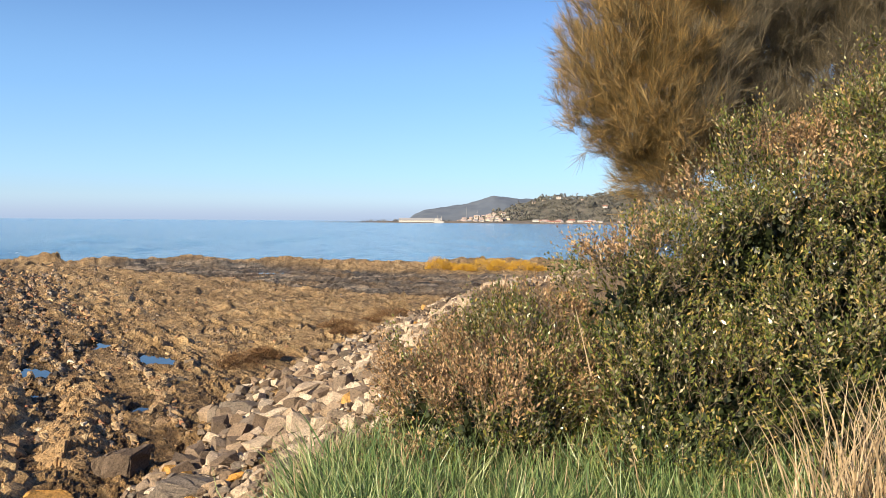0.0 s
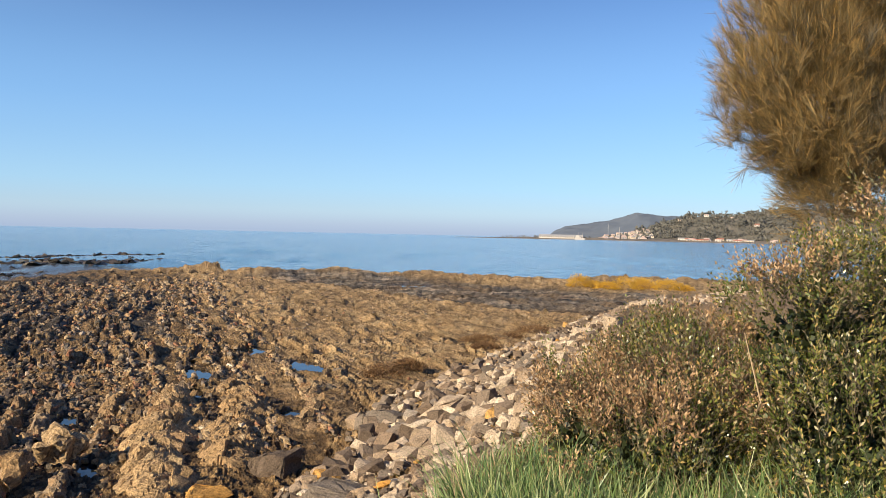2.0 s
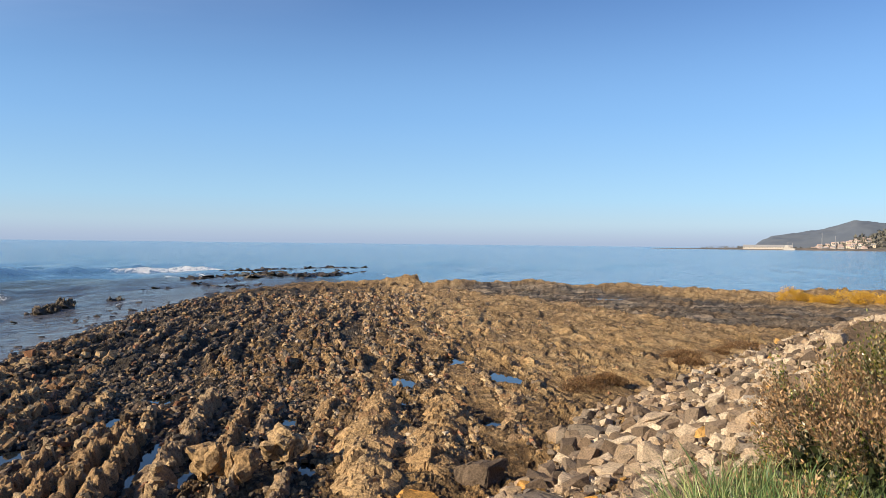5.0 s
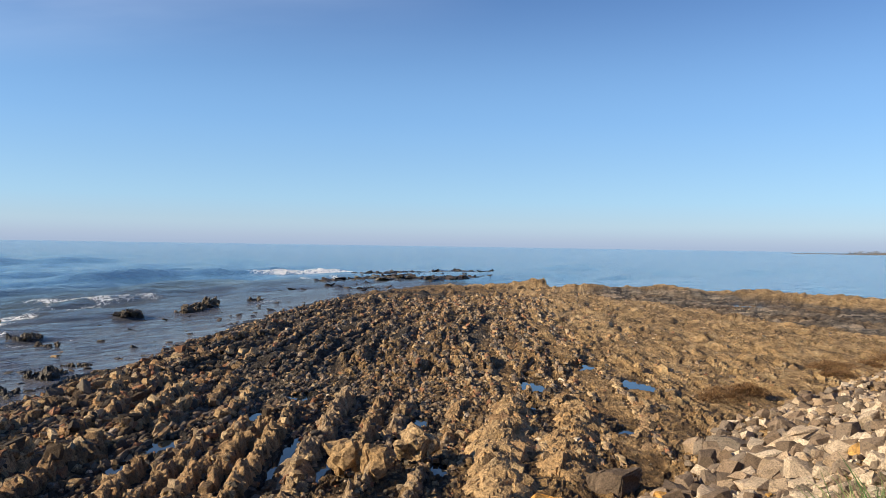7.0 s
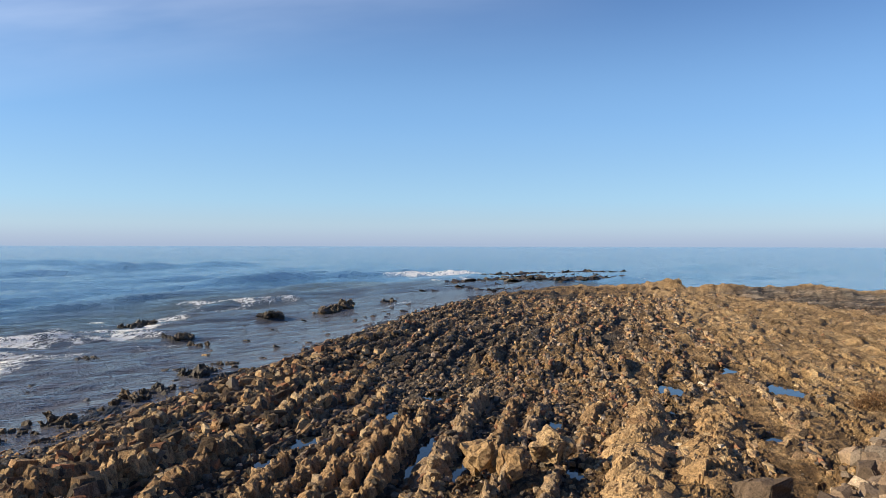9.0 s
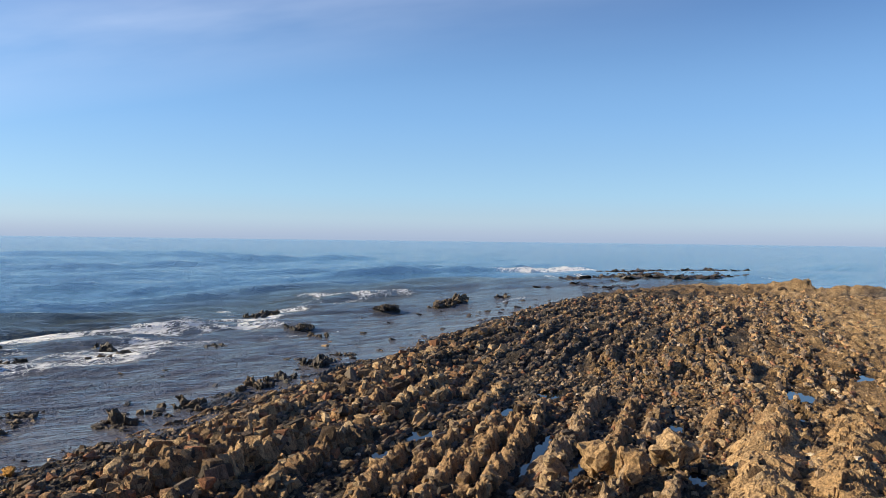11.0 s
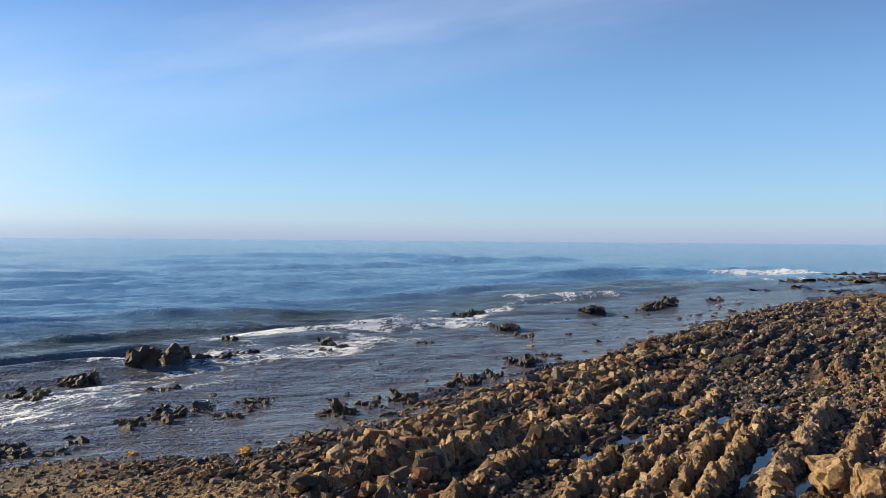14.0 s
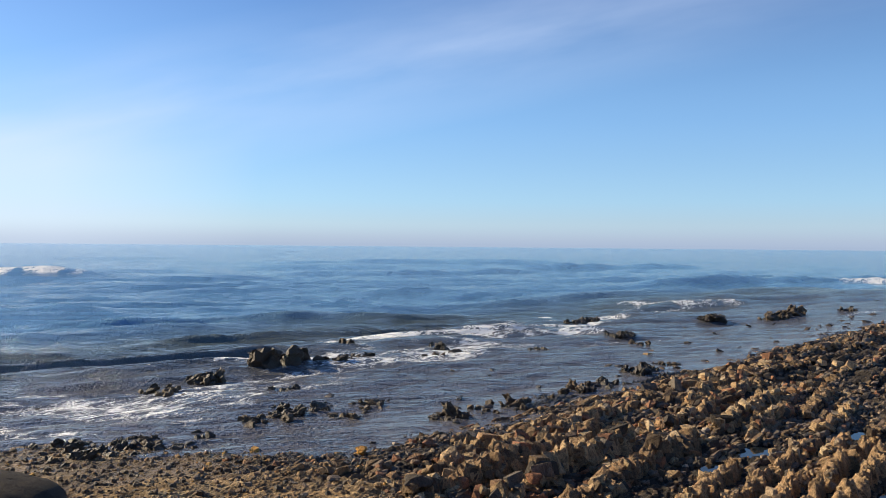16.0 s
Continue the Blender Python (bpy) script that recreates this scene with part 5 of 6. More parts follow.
boulder("wet", -28.9, 3.85, 1.05, STRIKE + 1.2, (-0.1, 0.2), 0.95, 1.25, 0.0, -0.12, "rocks in the shallows")
boulder("wet", -29.1, 4.8, 0.6, STRIKE + 0.9, (-0.2, 0.1), 0.75, 1.4, 0.0, -0.1, "rocks in the shallows")
boulder("brine", -26.75, 0.75, 0.72, STRIKE + 1.2, (0.2, 0.1), 0.8, 1.1, 0.0, -0.18, "rocks in the shallows")
boulder("orange", -17.4, 1.4, 0.24, 0.5, (0.1, 0.1), 0.8, 1.2, 0.0, -0.04, "rocks in the shallows")
boulder("orange", -16.5, 3.4, 0.34, 0.9, (0.1, 0.2), 0.9, 1.1, 0.0, -0.03, "rocks in the shallows")

# low reefs awash off the point
SHOALS = [[(-57.4, 67.0), (-57.3, 77.2), (-54.6, 83.1), (-52.5, 88.0)], [(-60.0, 75.0), (-57.5, 81.0), (-55.7, 85.7), (-52.2, 93.5)], [(-70.3, 88.7), (-67.3, 99.8), (-63.9, 113.0)], [(-62.0, 78.0), (-60.0, 90.0), (-57.0, 100.0)]]
r0 = np.random.RandomState(77)
rows = []
for _ in range(300):
    v = r0.uniform(-4, 60)
    u = float(water_line(np.array([v]))[0]) - abs(r0.normal()) * 3.2 + 0.8
    x, y = u * math.cos(STRIKE) - v * math.sin(STRIKE), u * math.sin(STRIKE) + v * math.cos(STRIKE)
    s = 0.06 + 0.16 * r0.rand() ** 2.5
    rows.append((x, y, -0.06, s * (1 + 0.01 * v), r0.uniform(0, 6), "wet" if r0.rand() < 0.9 else "reef", r0.uniform(1.1, 2.2), r0.uniform(0.4, 0.6)))
for _ in range(330):
    s = r0.rand()
    x, y = -50 - 13 * s + r0.normal() * 2.5, 60 + 32 * s + r0.normal() * 4
    rows.append((x, y, -0.08, 0.3 + 0.6 * r0.rand() ** 2, r0.uniform(0, 6), "wet", r0.uniform(1.2, 2.6), r0.uniform(0.16, 0.28)))
for line in SHOALS:
    for (ax, ay), (bx, by) in zip(line, line[1:]):
        for _ in range(int(math.hypot(bx - ax, by - ay) * 18)):
            s = r0.rand()
            rows.append((ax + (bx - ax) * s + r0.normal() * 0.7, ay + (by - ay) * s + r0.normal() * 0.7, 0.0, 0.45 + 0.8 * r0.rand() ** 2.5, STRIKE + 1.57 + r0.normal() * 0.4, "wet", r0.uniform(1.4, 3.0), r0.uniform(0.22, 0.42)))
bulk("shallows_rocks", ("wet", "brine", "reef"), rows + SMALL, "small dark wet rocks breaking the shallow water", "rocks", 0.35)

# ---- the beds: fins of leaning slabs in rows along the strike ----
def uv_place(u, v):
    return u * math.cos(STRIKE) - v * math.sin(STRIKE), u * math.sin(STRIKE) + v * math.cos(STRIKE)


SLAB_MESH = [stone_mesh("slab", chunk(700 + i, 0.15, 3, 0.0, 0.15), REEF if i < 8 else DARK if i == 8 else BROWN if i == 9 else GILT) for i in range(16)]


def on_bed(target, v):
    """Where a bed crops out, metres across, at each place along."""
    u = np.full_like(v, target)
    for _ in range(12):
        u = u - 0.6 * (bed_of(u, v) - target)
    return u


def bed_ridge(u0, u1, v0, v1, half, high, seed, say):
    """A bed standing on edge between two gutters: a jagged core, and leaning slabs that stand proud of it."""
    r = np.random.RandomState(seed)
    n, m = int((v1 - v0) / 0.024), 19
    V, W = np.meshgrid(np.linspace(v0, v1, n), np.linspace(-1, 1, m), indexing="ij")
    W = np.sign(W) * np.abs(W) ** 0.8
    along = (V - v0) / (v1 - v0)
    skew = r.uniform(0.25, 0.7) * (1 if r.rand() < 0.75 else -1)
    # plates laid aslant across the bed, each with its own height and width
    lean = V + skew * W * half + 0.12 * layered(V * 1.3, W * 0 + seed, seed, 2)
    edges = np.cumsum(0.04 + 0.13 * r.rand(400) ** 2) + v0 - 1.5
    plate = np.clip(np.searchsorted(edges, lean), 1, 399)
    inside = np.clip((lean - edges[plate - 1]) / (edges[plate] - edges[plate - 1]), 0, 1)
    tall, wide, shift = r.rand(400), r.rand(400), r.normal(size=400)
    ends = np.clip(np.minimum(V - v0, v1 - V) / 0.35, 0, 1) ** 0.6
    brk = np.clip(0.78 + 0.75 * layered(V * 0.75, V * 0 + seed * 1.3, seed + 1, 3), 0.30, 1.1)
    big = np.clip(0.85 + 0.5 * layered(V * 0.6, V * 0 + 7.1, seed + 2, 2), 0.55, 1.3)
    span = 1.18 * half * big * (0.80 + 0.40 * wide[plate]) * (0.5 + 0.5 * ends)
    c2, s2, _ = blocks(V * 5.5, W * half * 8.0 + V, seed + 3)
    peak = 0.30 * shift[plate] * 0.5 + 0.25
    prof = np.clip(np.where(W < peak, (W + 1) / (1 + peak), (1 - W) / (1 - peak)), 0, 1)
    prof = np.minimum(prof ** 0.75 * 1.12, 1.0)
    H = high * brk * ends * (0.74 + 0.30 * tall[plate] + 0.18 * (inside - 0.5)) + 0.13 * s2 * half / 0.2 + 0.05 * (c2 - 0.5)
    U = u0 + (u1 - u0) * along + 0.10 * layered(V * 0.5, V * 0 + seed, seed + 4, 2) + W * span + 0.03 * shift[plate]
    X, Y = uv_place(U, V)
    floor = heights(X[:, m // 2], Y[:, m // 2])
    low = np.minimum(floor, 0.30)[:, None]
    Z = low - 0.12 + prof * (0.12 + np.maximum(H, 0.02)) - 0.10 * np.maximum(W, 0) * prof * high
    x0, y0 = float(X.mean()), float(Y.mean())
    me = bpy.data.meshes.new("core")
    me.from_pydata(np.stack([X - x0, Y - y0, Z], -1).reshape(-1, 3).tolist(), [], [(i * m + j, i * m + j + 1, (i + 1) * m + j + 1, (i + 1) * m + j) for i in range(n - 1) for j in range(m - 1)])
    me.materials.append(RIDGE)
    thing = new("rock_ridge")
    thing.location = (x0, y0, 0.0)
    core = new("core", me)
    core.parent = thing
    tagged(core)
    dip = r.uniform(-0.3, 0.1)
    for _ in range(int((v1 - v0) * (5.0 if u0 > -6 else 9.0))):
        i, j = r.randint(6, n - 6), int(np.clip(m / 2 + r.normal() * 3.0, 3, m - 4))
        ob = new("slab", SLAB_MESH[10 + r.randint(6) if r.rand() < 0.45 else r.randint(8)])
        ob.parent = thing
        turn = Euler((-0.55 + r.normal() * 0.2, dip + r.normal() * 0.2, STRIKE + math.atan(skew) + r.normal() * 0.2)).to_matrix().to_4x4()
        rise = r.uniform(0.14, 0.26)
        ob.matrix_basis = Matrix.Translation((X[i, j] - x0, Y[i, j] - y0, Z[i, j] - 0.62 * rise)) @ turn @ Matrix.Diagonal((half * r.uniform(0.5, 1.3), r.uniform(0.03, 0.08) if u0 > -6 else r.uniform(0.05, 0.16), rise * (1.0 if u0 > -6 else 1.3), 1))
    return tagged(thing, say, "rock", "ridges of the reef")


# each ridge: metres across the beds at its near and far end, metres along them, half width, height
INNER = [(-3.72, -4.02, 12.2, 19.9, 0.16, 0.36), (-4.15, -4.46, 12.0, 19.2, 0.16, 0.33), (-4.58, -4.86, 11.8, 18.4, 0.17, 0.32), (-5.06, -5.30, 12.0, 17.8, 0.16, 0.28), (-5.52, -5.80, 11.6, 14.7, 0.19, 0.34), (-2.95, -2.95, 12.0, 21.9, 0.26, 0.38),
         (-1.78, -1.46, 12.0, 16.0, 0.17, 0.40), (-2.06, -2.0, 16.1, 20.6, 0.21, 0.32), (-0.98, -0.75, 11.8, 14.8, 0.20, 0.36), (-1.45, -1.3, 17.0, 21.5, 0.2, 0.22), (-0.35, 0.1, 16.6, 21.0, 0.22, 0.25)]
OUTER = [(-7.0, -7.28, 10.4, 16.2, 0.30, 0.40), (-7.12, -7.50, 17.2, 22.6, 0.20, 0.36), (-6.55, -6.75, 17.2, 20.8, 0.17, 0.24), (-8.85, -9.35, 19.6, 25.8, 0.26, 0.36), (-8.05, -8.15, 10.0, 15.2, 0.30, 0.44), (-8.95, -9.0, 9.6, 15.4, 0.26, 0.36),
         (-8.15, -8.5, 17.0, 24.2, 0.24, 0.32), (-9.7, -9.8, 11.0, 18.5, 0.24, 0.26), (-10.4, -10.2, 12.4, 21.0, 0.22, 0.20), (-6.3, -6.5, 20.6, 24.0, 0.18, 0.22), (-5.4, -5.6, 18.6, 22.4, 0.16, 0.2)]
for k, row in enumerate(INNER):
    bed_ridge(*row, 900 + 11 * k, "golden brown ridge of upright rock beds above a wet gutter")
for k, row in enumerate(OUTER):
    bed_ridge(*row, 1300 + 11 * k, "brown jagged ridge of upright rock beds near the water")

# single blocks that stand out among them
BLOCK_MESH = {k: [stone_mesh("boulder", layer_steps(roughen(roughen(hewn(1700 + 10 * n + i, 12, 0.9, 0.0), 0.12, 1700 + i), 0.05, 1800 + i), 1700 + 10 * n + i, 0.07, 13.0), STONE_OF[k]) for i in range(6)] for n, k in enumerate(("gold", "reef", "red", "dark"))}
BLOCK_MESH["gilt"] = [stone_mesh("boulder", layer_steps(roughen(roughen(hewn(1790 + i, 26, 0.95, 0.0), 0.20, 1790 + i), 0.10, 1890 + i), 1790 + i, 0.05, 15.0), GILT_MASS) for i in range(6)]


def reef_block(kind, u, v, size, long=1.1, tall=0.9, turn=0.0, tilt=(-0.3, 0.0), sink=0.25):
    x, y = uv_place(u, v)
    ob = new("boulder", BLOCK_MESH[kind][rng.randint(6)])
    ob.matrix_world = Matrix.Translation((x, y, min(height_at(x, y), 0.35) - sink * size)) @ Euler((*tilt, STRIKE + turn)).to_matrix().to_4x4() @ Matrix.Diagonal((size, size * long, size * tall, 1))
    return tagged(ob, SAY[kind], "rock", "blocks of the reef")


for u, v, size, long, tall in [(-2.1, 14.1, 0.80, 1.25, 0.95), (-1.45, 13.75, 0.61, 1.0, 1.15), (-0.92, 15.1, 0.80, 1.25, 0.9), (-0.9, 13.2, 0.4, 1.0, 1.0), (-5.55, 16.9, 0.34, 0.9, 1.2), (-7.2, 18.0, 0.5, 1.2, 0.8), (-8.2, 15.9, 0.42, 1.1, 0.9), (-6.0, 13.6, 0.42, 1.0, 1.0), (-7.95, 18.4, 0.4, 1.0, 1.2), (1.2, 24.2, 0.5, 1.0, 0.8), (2.3, 25.6, 0.5, 1.2, 0.6)]:
    reef_block("gilt" if size > 0.6 else "gold", u, v, size, long, tall, rng.uniform(-0.3, 0.3), (-0.35 + rng.uniform(-0.1, 0.1), rng.uniform(-0.15, 0.15)), -0.04 if size > 0.6 else 0.25)
for x, y, size in ((-40.2, 64.2, 0.9), (-38.8, 65.4, 1.2), (-37.2, 66.4, 1.0), (-36.4, 67.6, 0.8), (-34.0, 66.8, 1.0), (-33.2, 67.2, 0.7), (-31.8, 66.0, 0.7)):
    reef_block("reef", *across(x, y), size, rng.uniform(0.8, 1.2), rng.uniform(0.7, 0.95), rng.uniform(-0.5, 0.5), (rng.uniform(-0.2, 0.2), rng.uniform(-0.2, 0.2)), 0.2)
jumble = []
for k in range(620):
    v = 9.6 + 21 * rng.rand() ** 1.1
    u = float(np.interp(v, (9, 12, 16, 24, 30), (-12.2, -11.6, -10.9, -11.0, -10.8))) + (4.8 if v < 17 else 3.8) * rng.rand() ** 0.85
    pick, size, long, tall = rng.rand(), 0.10 + 0.22 * rng.rand() ** 2.0, rng.uniform(1.3, 2.7), rng.uniform(0.6, 1.3)
    kind = "gold" if pick < 0.16 else "reef" if pick < 0.74 else "red" if pick < 0.86 else "dark"
    if size > 0.2 and v < 20:
        reef_block(kind, u, v, size, long, tall, rng.normal() * 0.28, (rng.normal() * 0.3, rng.normal() * 0.45))
    else:
        jumble.append((*uv_place(u, v), 0.0, size, STRIKE + 1.57 + rng.normal() * 0.3, kind, long, tall))
zj = heights([q[0] for q in jumble], [q[1] for q in jumble])
shards = []
for rows, per, lo, hi in ((INNER, 7, 0.07, 0.16), (OUTER, 20, 0.08, 0.22)):
    for u0, u1, v0, v1, half, high in rows:
        for _ in range(int((v1 - v0) * per)):
            f, side = rng.rand(), np.clip(rng.normal() * 0.55, -1.3, 1.3)
            v, size, pick = v0 + f * (v1 - v0), lo + (hi - lo) * rng.rand() ** 1.6, rng.rand()
            x, y = uv_place(u0 + f * (u1 - u0) + side * half, v)
            shards.append((x, y, max(0.0, 1 - abs(side)) * high, size, STRIKE + 1.57 + rng.normal() * 0.45, "gold" if pick < (0.5 if rows is INNER else 0.16) else "reef" if pick < 0.74 else "red" if pick < 0.84 else "dark", rng.uniform(1.3, 2.8), rng.uniform(0.7, 1.4)))
jumble = [(x, y, float(z) - 0.25 * size, size, *q) for (x, y, _, size, *q), z in zip(jumble, zj)]
zj = heights([q[0] for q in shards], [q[1] for q in shards])
jumble += [(x, y, min(float(z), 0.3) + 0.62 * lift - 0.35 * size, size, *q) for (x, y, lift, size, *q), z in zip(shards, zj)]


def rock_mass(x0, y0, x1, y1, half, high, seed):
    """A long hump of shattered bedded rock between two places."""
    L = math.hypot(x1 - x0, y1 - y0)
    S, W = np.meshgrid(np.linspace(0, 1, 190), np.linspace(-1, 1, 64), indexing="ij")
    tx, ty = (x1 - x0) / L, (y1 - y0) / L
    bend = 0.22 * gradient_noise(S * 4.0, S * 0 + seed, seed)
    wide = half * (0.85 + 0.35 * gradient_noise(S * 5.0, S * 0 + 3.3, seed + 1)) * np.clip(np.minimum(S, 1 - S) * 9, 0.35, 1)
    X = x0 + tx * L * S + ty * (W * wide + bend)
    Y = y0 + ty * L * S - tx * (W * wide + bend)
    top = np.clip(1 - np.abs(W) ** 1.8, 0, 1) * np.clip(np.minimum(S, 1 - S) * 7, 0, 1) ** 0.7
    a, b = S * L, W * wide
    lean = a * 0.8 - b * 0.6                                        # layers cross the hump aslant
    c1, s1, e1 = blocks(lean * 2.2, (a + b) * 1.5, seed + 2)
    c2, s2, _ = blocks(lean * 7.0, (a * 0.6 + b * 0.8) * 3.0, seed + 3)
    c3, s3, _ = blocks(lean * 19.0, (a * 0.6 + b * 0.8) * 8.0, seed + 4)
    saw = (lean * 5.5 + layered(a * 1.5, b * 1.5, seed + 5, 2) * 0.8) % 1.0
    rough = 0.42 * (c1 - 0.5) + 0.34 * s1 - 0.12 * (1 - smooth(e1, 0, 0.08)) + 0.16 * (c2 - 0.5) + 0.18 * s2 + 0.07 * (c3 - 0.5) + 0.09 * s3 + 0.10 * (saw - 0.5)
    Z = 0.02 + top * (0.36 + high * (0.75 + 0.5 * gradient_noise(a * 0.8, a * 0, seed + 6)) + 0.40 * rough)
    n, m = X.shape
    me = bpy.data.meshes.new("rock_mass")
    cx, cy = (x0 + x1) / 2, (y0 + y1) / 2
    me.from_pydata(np.stack([X - cx, Y - cy, Z], -1).reshape(-1, 3).tolist(), [], [(i * m + j, (i + 1) * m + j, (i + 1) * m + j + 1, i * m + j + 1) for i in range(n - 1) for j in range(m - 1)])
    me.materials.append(GILT_MASS)
    thing = new("rock_mass")
    thing.location = (cx, cy, 0)
    core = new("core", me)
    core.parent = thing
    tagged(core)
    r = np.random.RandomState(seed)
    for _ in range(int(L * 10)):
        i, j = r.randint(8, n - 8), int(np.clip(m / 2 + r.normal() * m * 0.2, 4, m - 5))
        ob = new("slab", SLAB_MESH[10 + r.randint(6) if r.rand() < 0.55 else r.randint(8)])
        ob.parent = thing
        wide, tall = r.uniform(0.14, 0.34), r.uniform(0.16, 0.34)
        turn = Euler((-0.75 + r.normal() * 0.2, 0.25 + r.normal() * 0.25, STRIKE - 0.35 + r.normal() * 0.25)).to_matrix().to_4x4()
        ob.matrix_basis = Matrix.Translation((X[i, j] - cx, Y[i, j] - cy, Z[i, j] - 0.12)) @ turn @ Matrix.Diagonal((wide, r.uniform(0.025, 0.07), tall, 1))
    return tagged(thing, "long golden hump of shattered layered rock", "rock", "humps of the reef")


rock_mass(-6.2, 10.6, -10.4, 19.4, 0.95, 0.24, 601)
rock_mass(-5.55, 11.9, -8.9, 20.2, 0.92, 0.16, 611)
rock_mass(-5.2, 14.8, -7.4, 21.4, 0.65, -0.02, 621)

# rubble of the reef: broken pieces lying along the beds
pr = np.random.RandomState(97)


def strew(n, v0, v1, power, inland, size, row=0.0):
    """Pieces over a stretch of the beds: x, y, metres across and along, size."""
    v = v0 + (v1 - v0) * pr.rand(n) ** power
    u = water_line(v) - 0.2 + (inland + 0.0 * v) * pr.rand(n)
    if row:
        u = on_bed(np.round(bed_of(u, v) / row) * row, v) + row * 0.10 * pr.normal(size=n)
    x, y = uv_place(u, v)
    keep = (bank_edge(y) - x > 4.8) & (pool_mask(x, y) > 1.15) & (y < 71) & ~((u < -7.4) & (v < 9.4))
    return x[keep], y[keep], u[keep], v[keep], size(pr.rand(int(keep.sum()))) * (0.55 + 0.022 * np.hypot(x, y))[keep]


rest, beds = jumble, []
for x, y, u, v, s, rowed in ((*strew(7000, 9, 26, 1.0, 12.2, lambda q: 0.055 + 0.10 * q ** 2.6), 0), (*strew(2400, 20, 66, 1.25, 20.0, lambda q: 0.05 + 0.09 * q ** 3), 0), (*strew(14000, 15, 62, 1.25, 16.0, lambda q: 0.06 + 0.08 * q ** 2, 0.55), 1),
                             (*strew(3600, 14, 58, 1.1, 30.0, lambda q: 0.025 + 0.05 * q ** 3), 0)):
    z = heights(x, y)
    patch = np.exp(-((u + 5.0) / 2.6) ** 2 - ((v - 27) / 11.0) ** 2)
    near, tame = smooth(v, 25, 21) * smooth(u, 0.0, -0.6), smooth(v, 28, 22) * smooth(u, -0.6, 0.3)
    golden = np.clip(0.20 - 0.10 * smooth(v, 22, 34) + 0.3 * smooth(u, -3.5, 0.5) + 0.12 * smooth(u, -8.5, -10.0) - 0.1 * near, 0.05, 0.8)
    q, q2, q3, t1, l1, h1 = (pr.rand(len(x)) for _ in range(6))
    for k in range(len(x)):
        kind = ("dark" if q2[k] < 0.55 else "brown") if q[k] < 0.34 - 0.24 * tame[k] + 0.36 * patch[k] else "pale" if q[k] > 0.985 else ("gold" if q3[k] < 0.75 else "gilt") if q2[k] < golden[k] else "red" if q2[k] > 0.90 else "reef" if q3[k] < 0.7 else "brown"
        (beds if rowed else rest).append((x[k], y[k], z[k] - 0.28 * s[k], s[k], STRIKE + 1.57 + (t1[k] - 0.5) * (0.35 if rowed else 1.2), kind, (2.0 + 2.6 * l1[k]) if rowed else (0.9 + 1.2 * l1[k]), (0.55 + 0.65 * h1[k]) if rowed else (0.40 + 0.60 * h1[k])))
bulk("reef_rubble", ("reef", "brown", "pale", "dark", "gilt", "red", "gold"), rest, "broken golden-brown and dark rock pieces lying along the beds", "rocks", 0.42)
bulk("bed_rubble", ("reef", "brown", "pale", "dark", "gilt", "red", "gold"), beds, "long low broken edges of brown rock beds in rows", "rocks", 0.22)

# shingle of the little beach
rows = []
for _ in range(5200):
    x, y = r0.uniform(-19, -9.5), r0.uniform(-5, 5.0)
    s = 0.03 + 0.07 * r0.rand() ** 3
    rows.append((x, y, 0.0, s, r0.uniform(0, 6), ("brown" if r0.rand() < 0.5 else "reef") if r0.rand() < 0.62 else "orange" if r0.rand() < 0.06 else "brine", r0.uniform(1, 1.5), r0.uniform(0.6, 1)))
hz = heights([q[0] for q in rows], [q[1] for q in rows])
bulk("shingle", ("reef", "orange", "brown", "brine"), [(x, y, float(z) - 0.01, *q) for (x, y, _, *q), z in zip(rows, hz) if z > -0.03 and across(x, y)[1] < 10.4 and across(x, y)[0] < -7.4], "tan shingle on the little beach", "gravel", 0.35)

# ---- the far side of the bay ----
# far trees lifted and greyed, some of the bay's haze put into the colour
FOREST = matt("far_forest", (0.082, 0.086, 0.080), (0.140, 0.132, 0.112), 0.05)
FIELD = matt("far_hillside", (0.085, 0.082, 0.068), (0.160, 0.142, 0.112), 0.03)
# blue of distance: the haze before the mountain is put into its base colour
MOUNT = matt("hazed_mountain", (0.090, 0.112, 0.150), (0.118, 0.140, 0.172), 0.01)
WHITE = matt("white_wall", (0.40, 0.37, 0.34), (0.56, 0.52, 0.47), 0.4)
CREAM = matt("cream_wall", (0.50, 0.42, 0.34), (0.60, 0.50, 0.40), 0.4)
ROOF_R = matt("red_roof", (0.25, 0.10, 0.07), (0.36, 0.16, 0.11), 0.8)
ROOF_G = matt("grey_roof", (0.22, 0.22, 0.23), (0.34, 0.34, 0.35), 0.8)
GLASS = matt("dark_pane", (0.02, 0.025, 0.03), (0.04, 0.05, 0.06), 2.0, 0.2)
SANDM = matt("far_beach", (0.09, 0.078, 0.065), (0.19, 0.16, 0.13), 0.05)


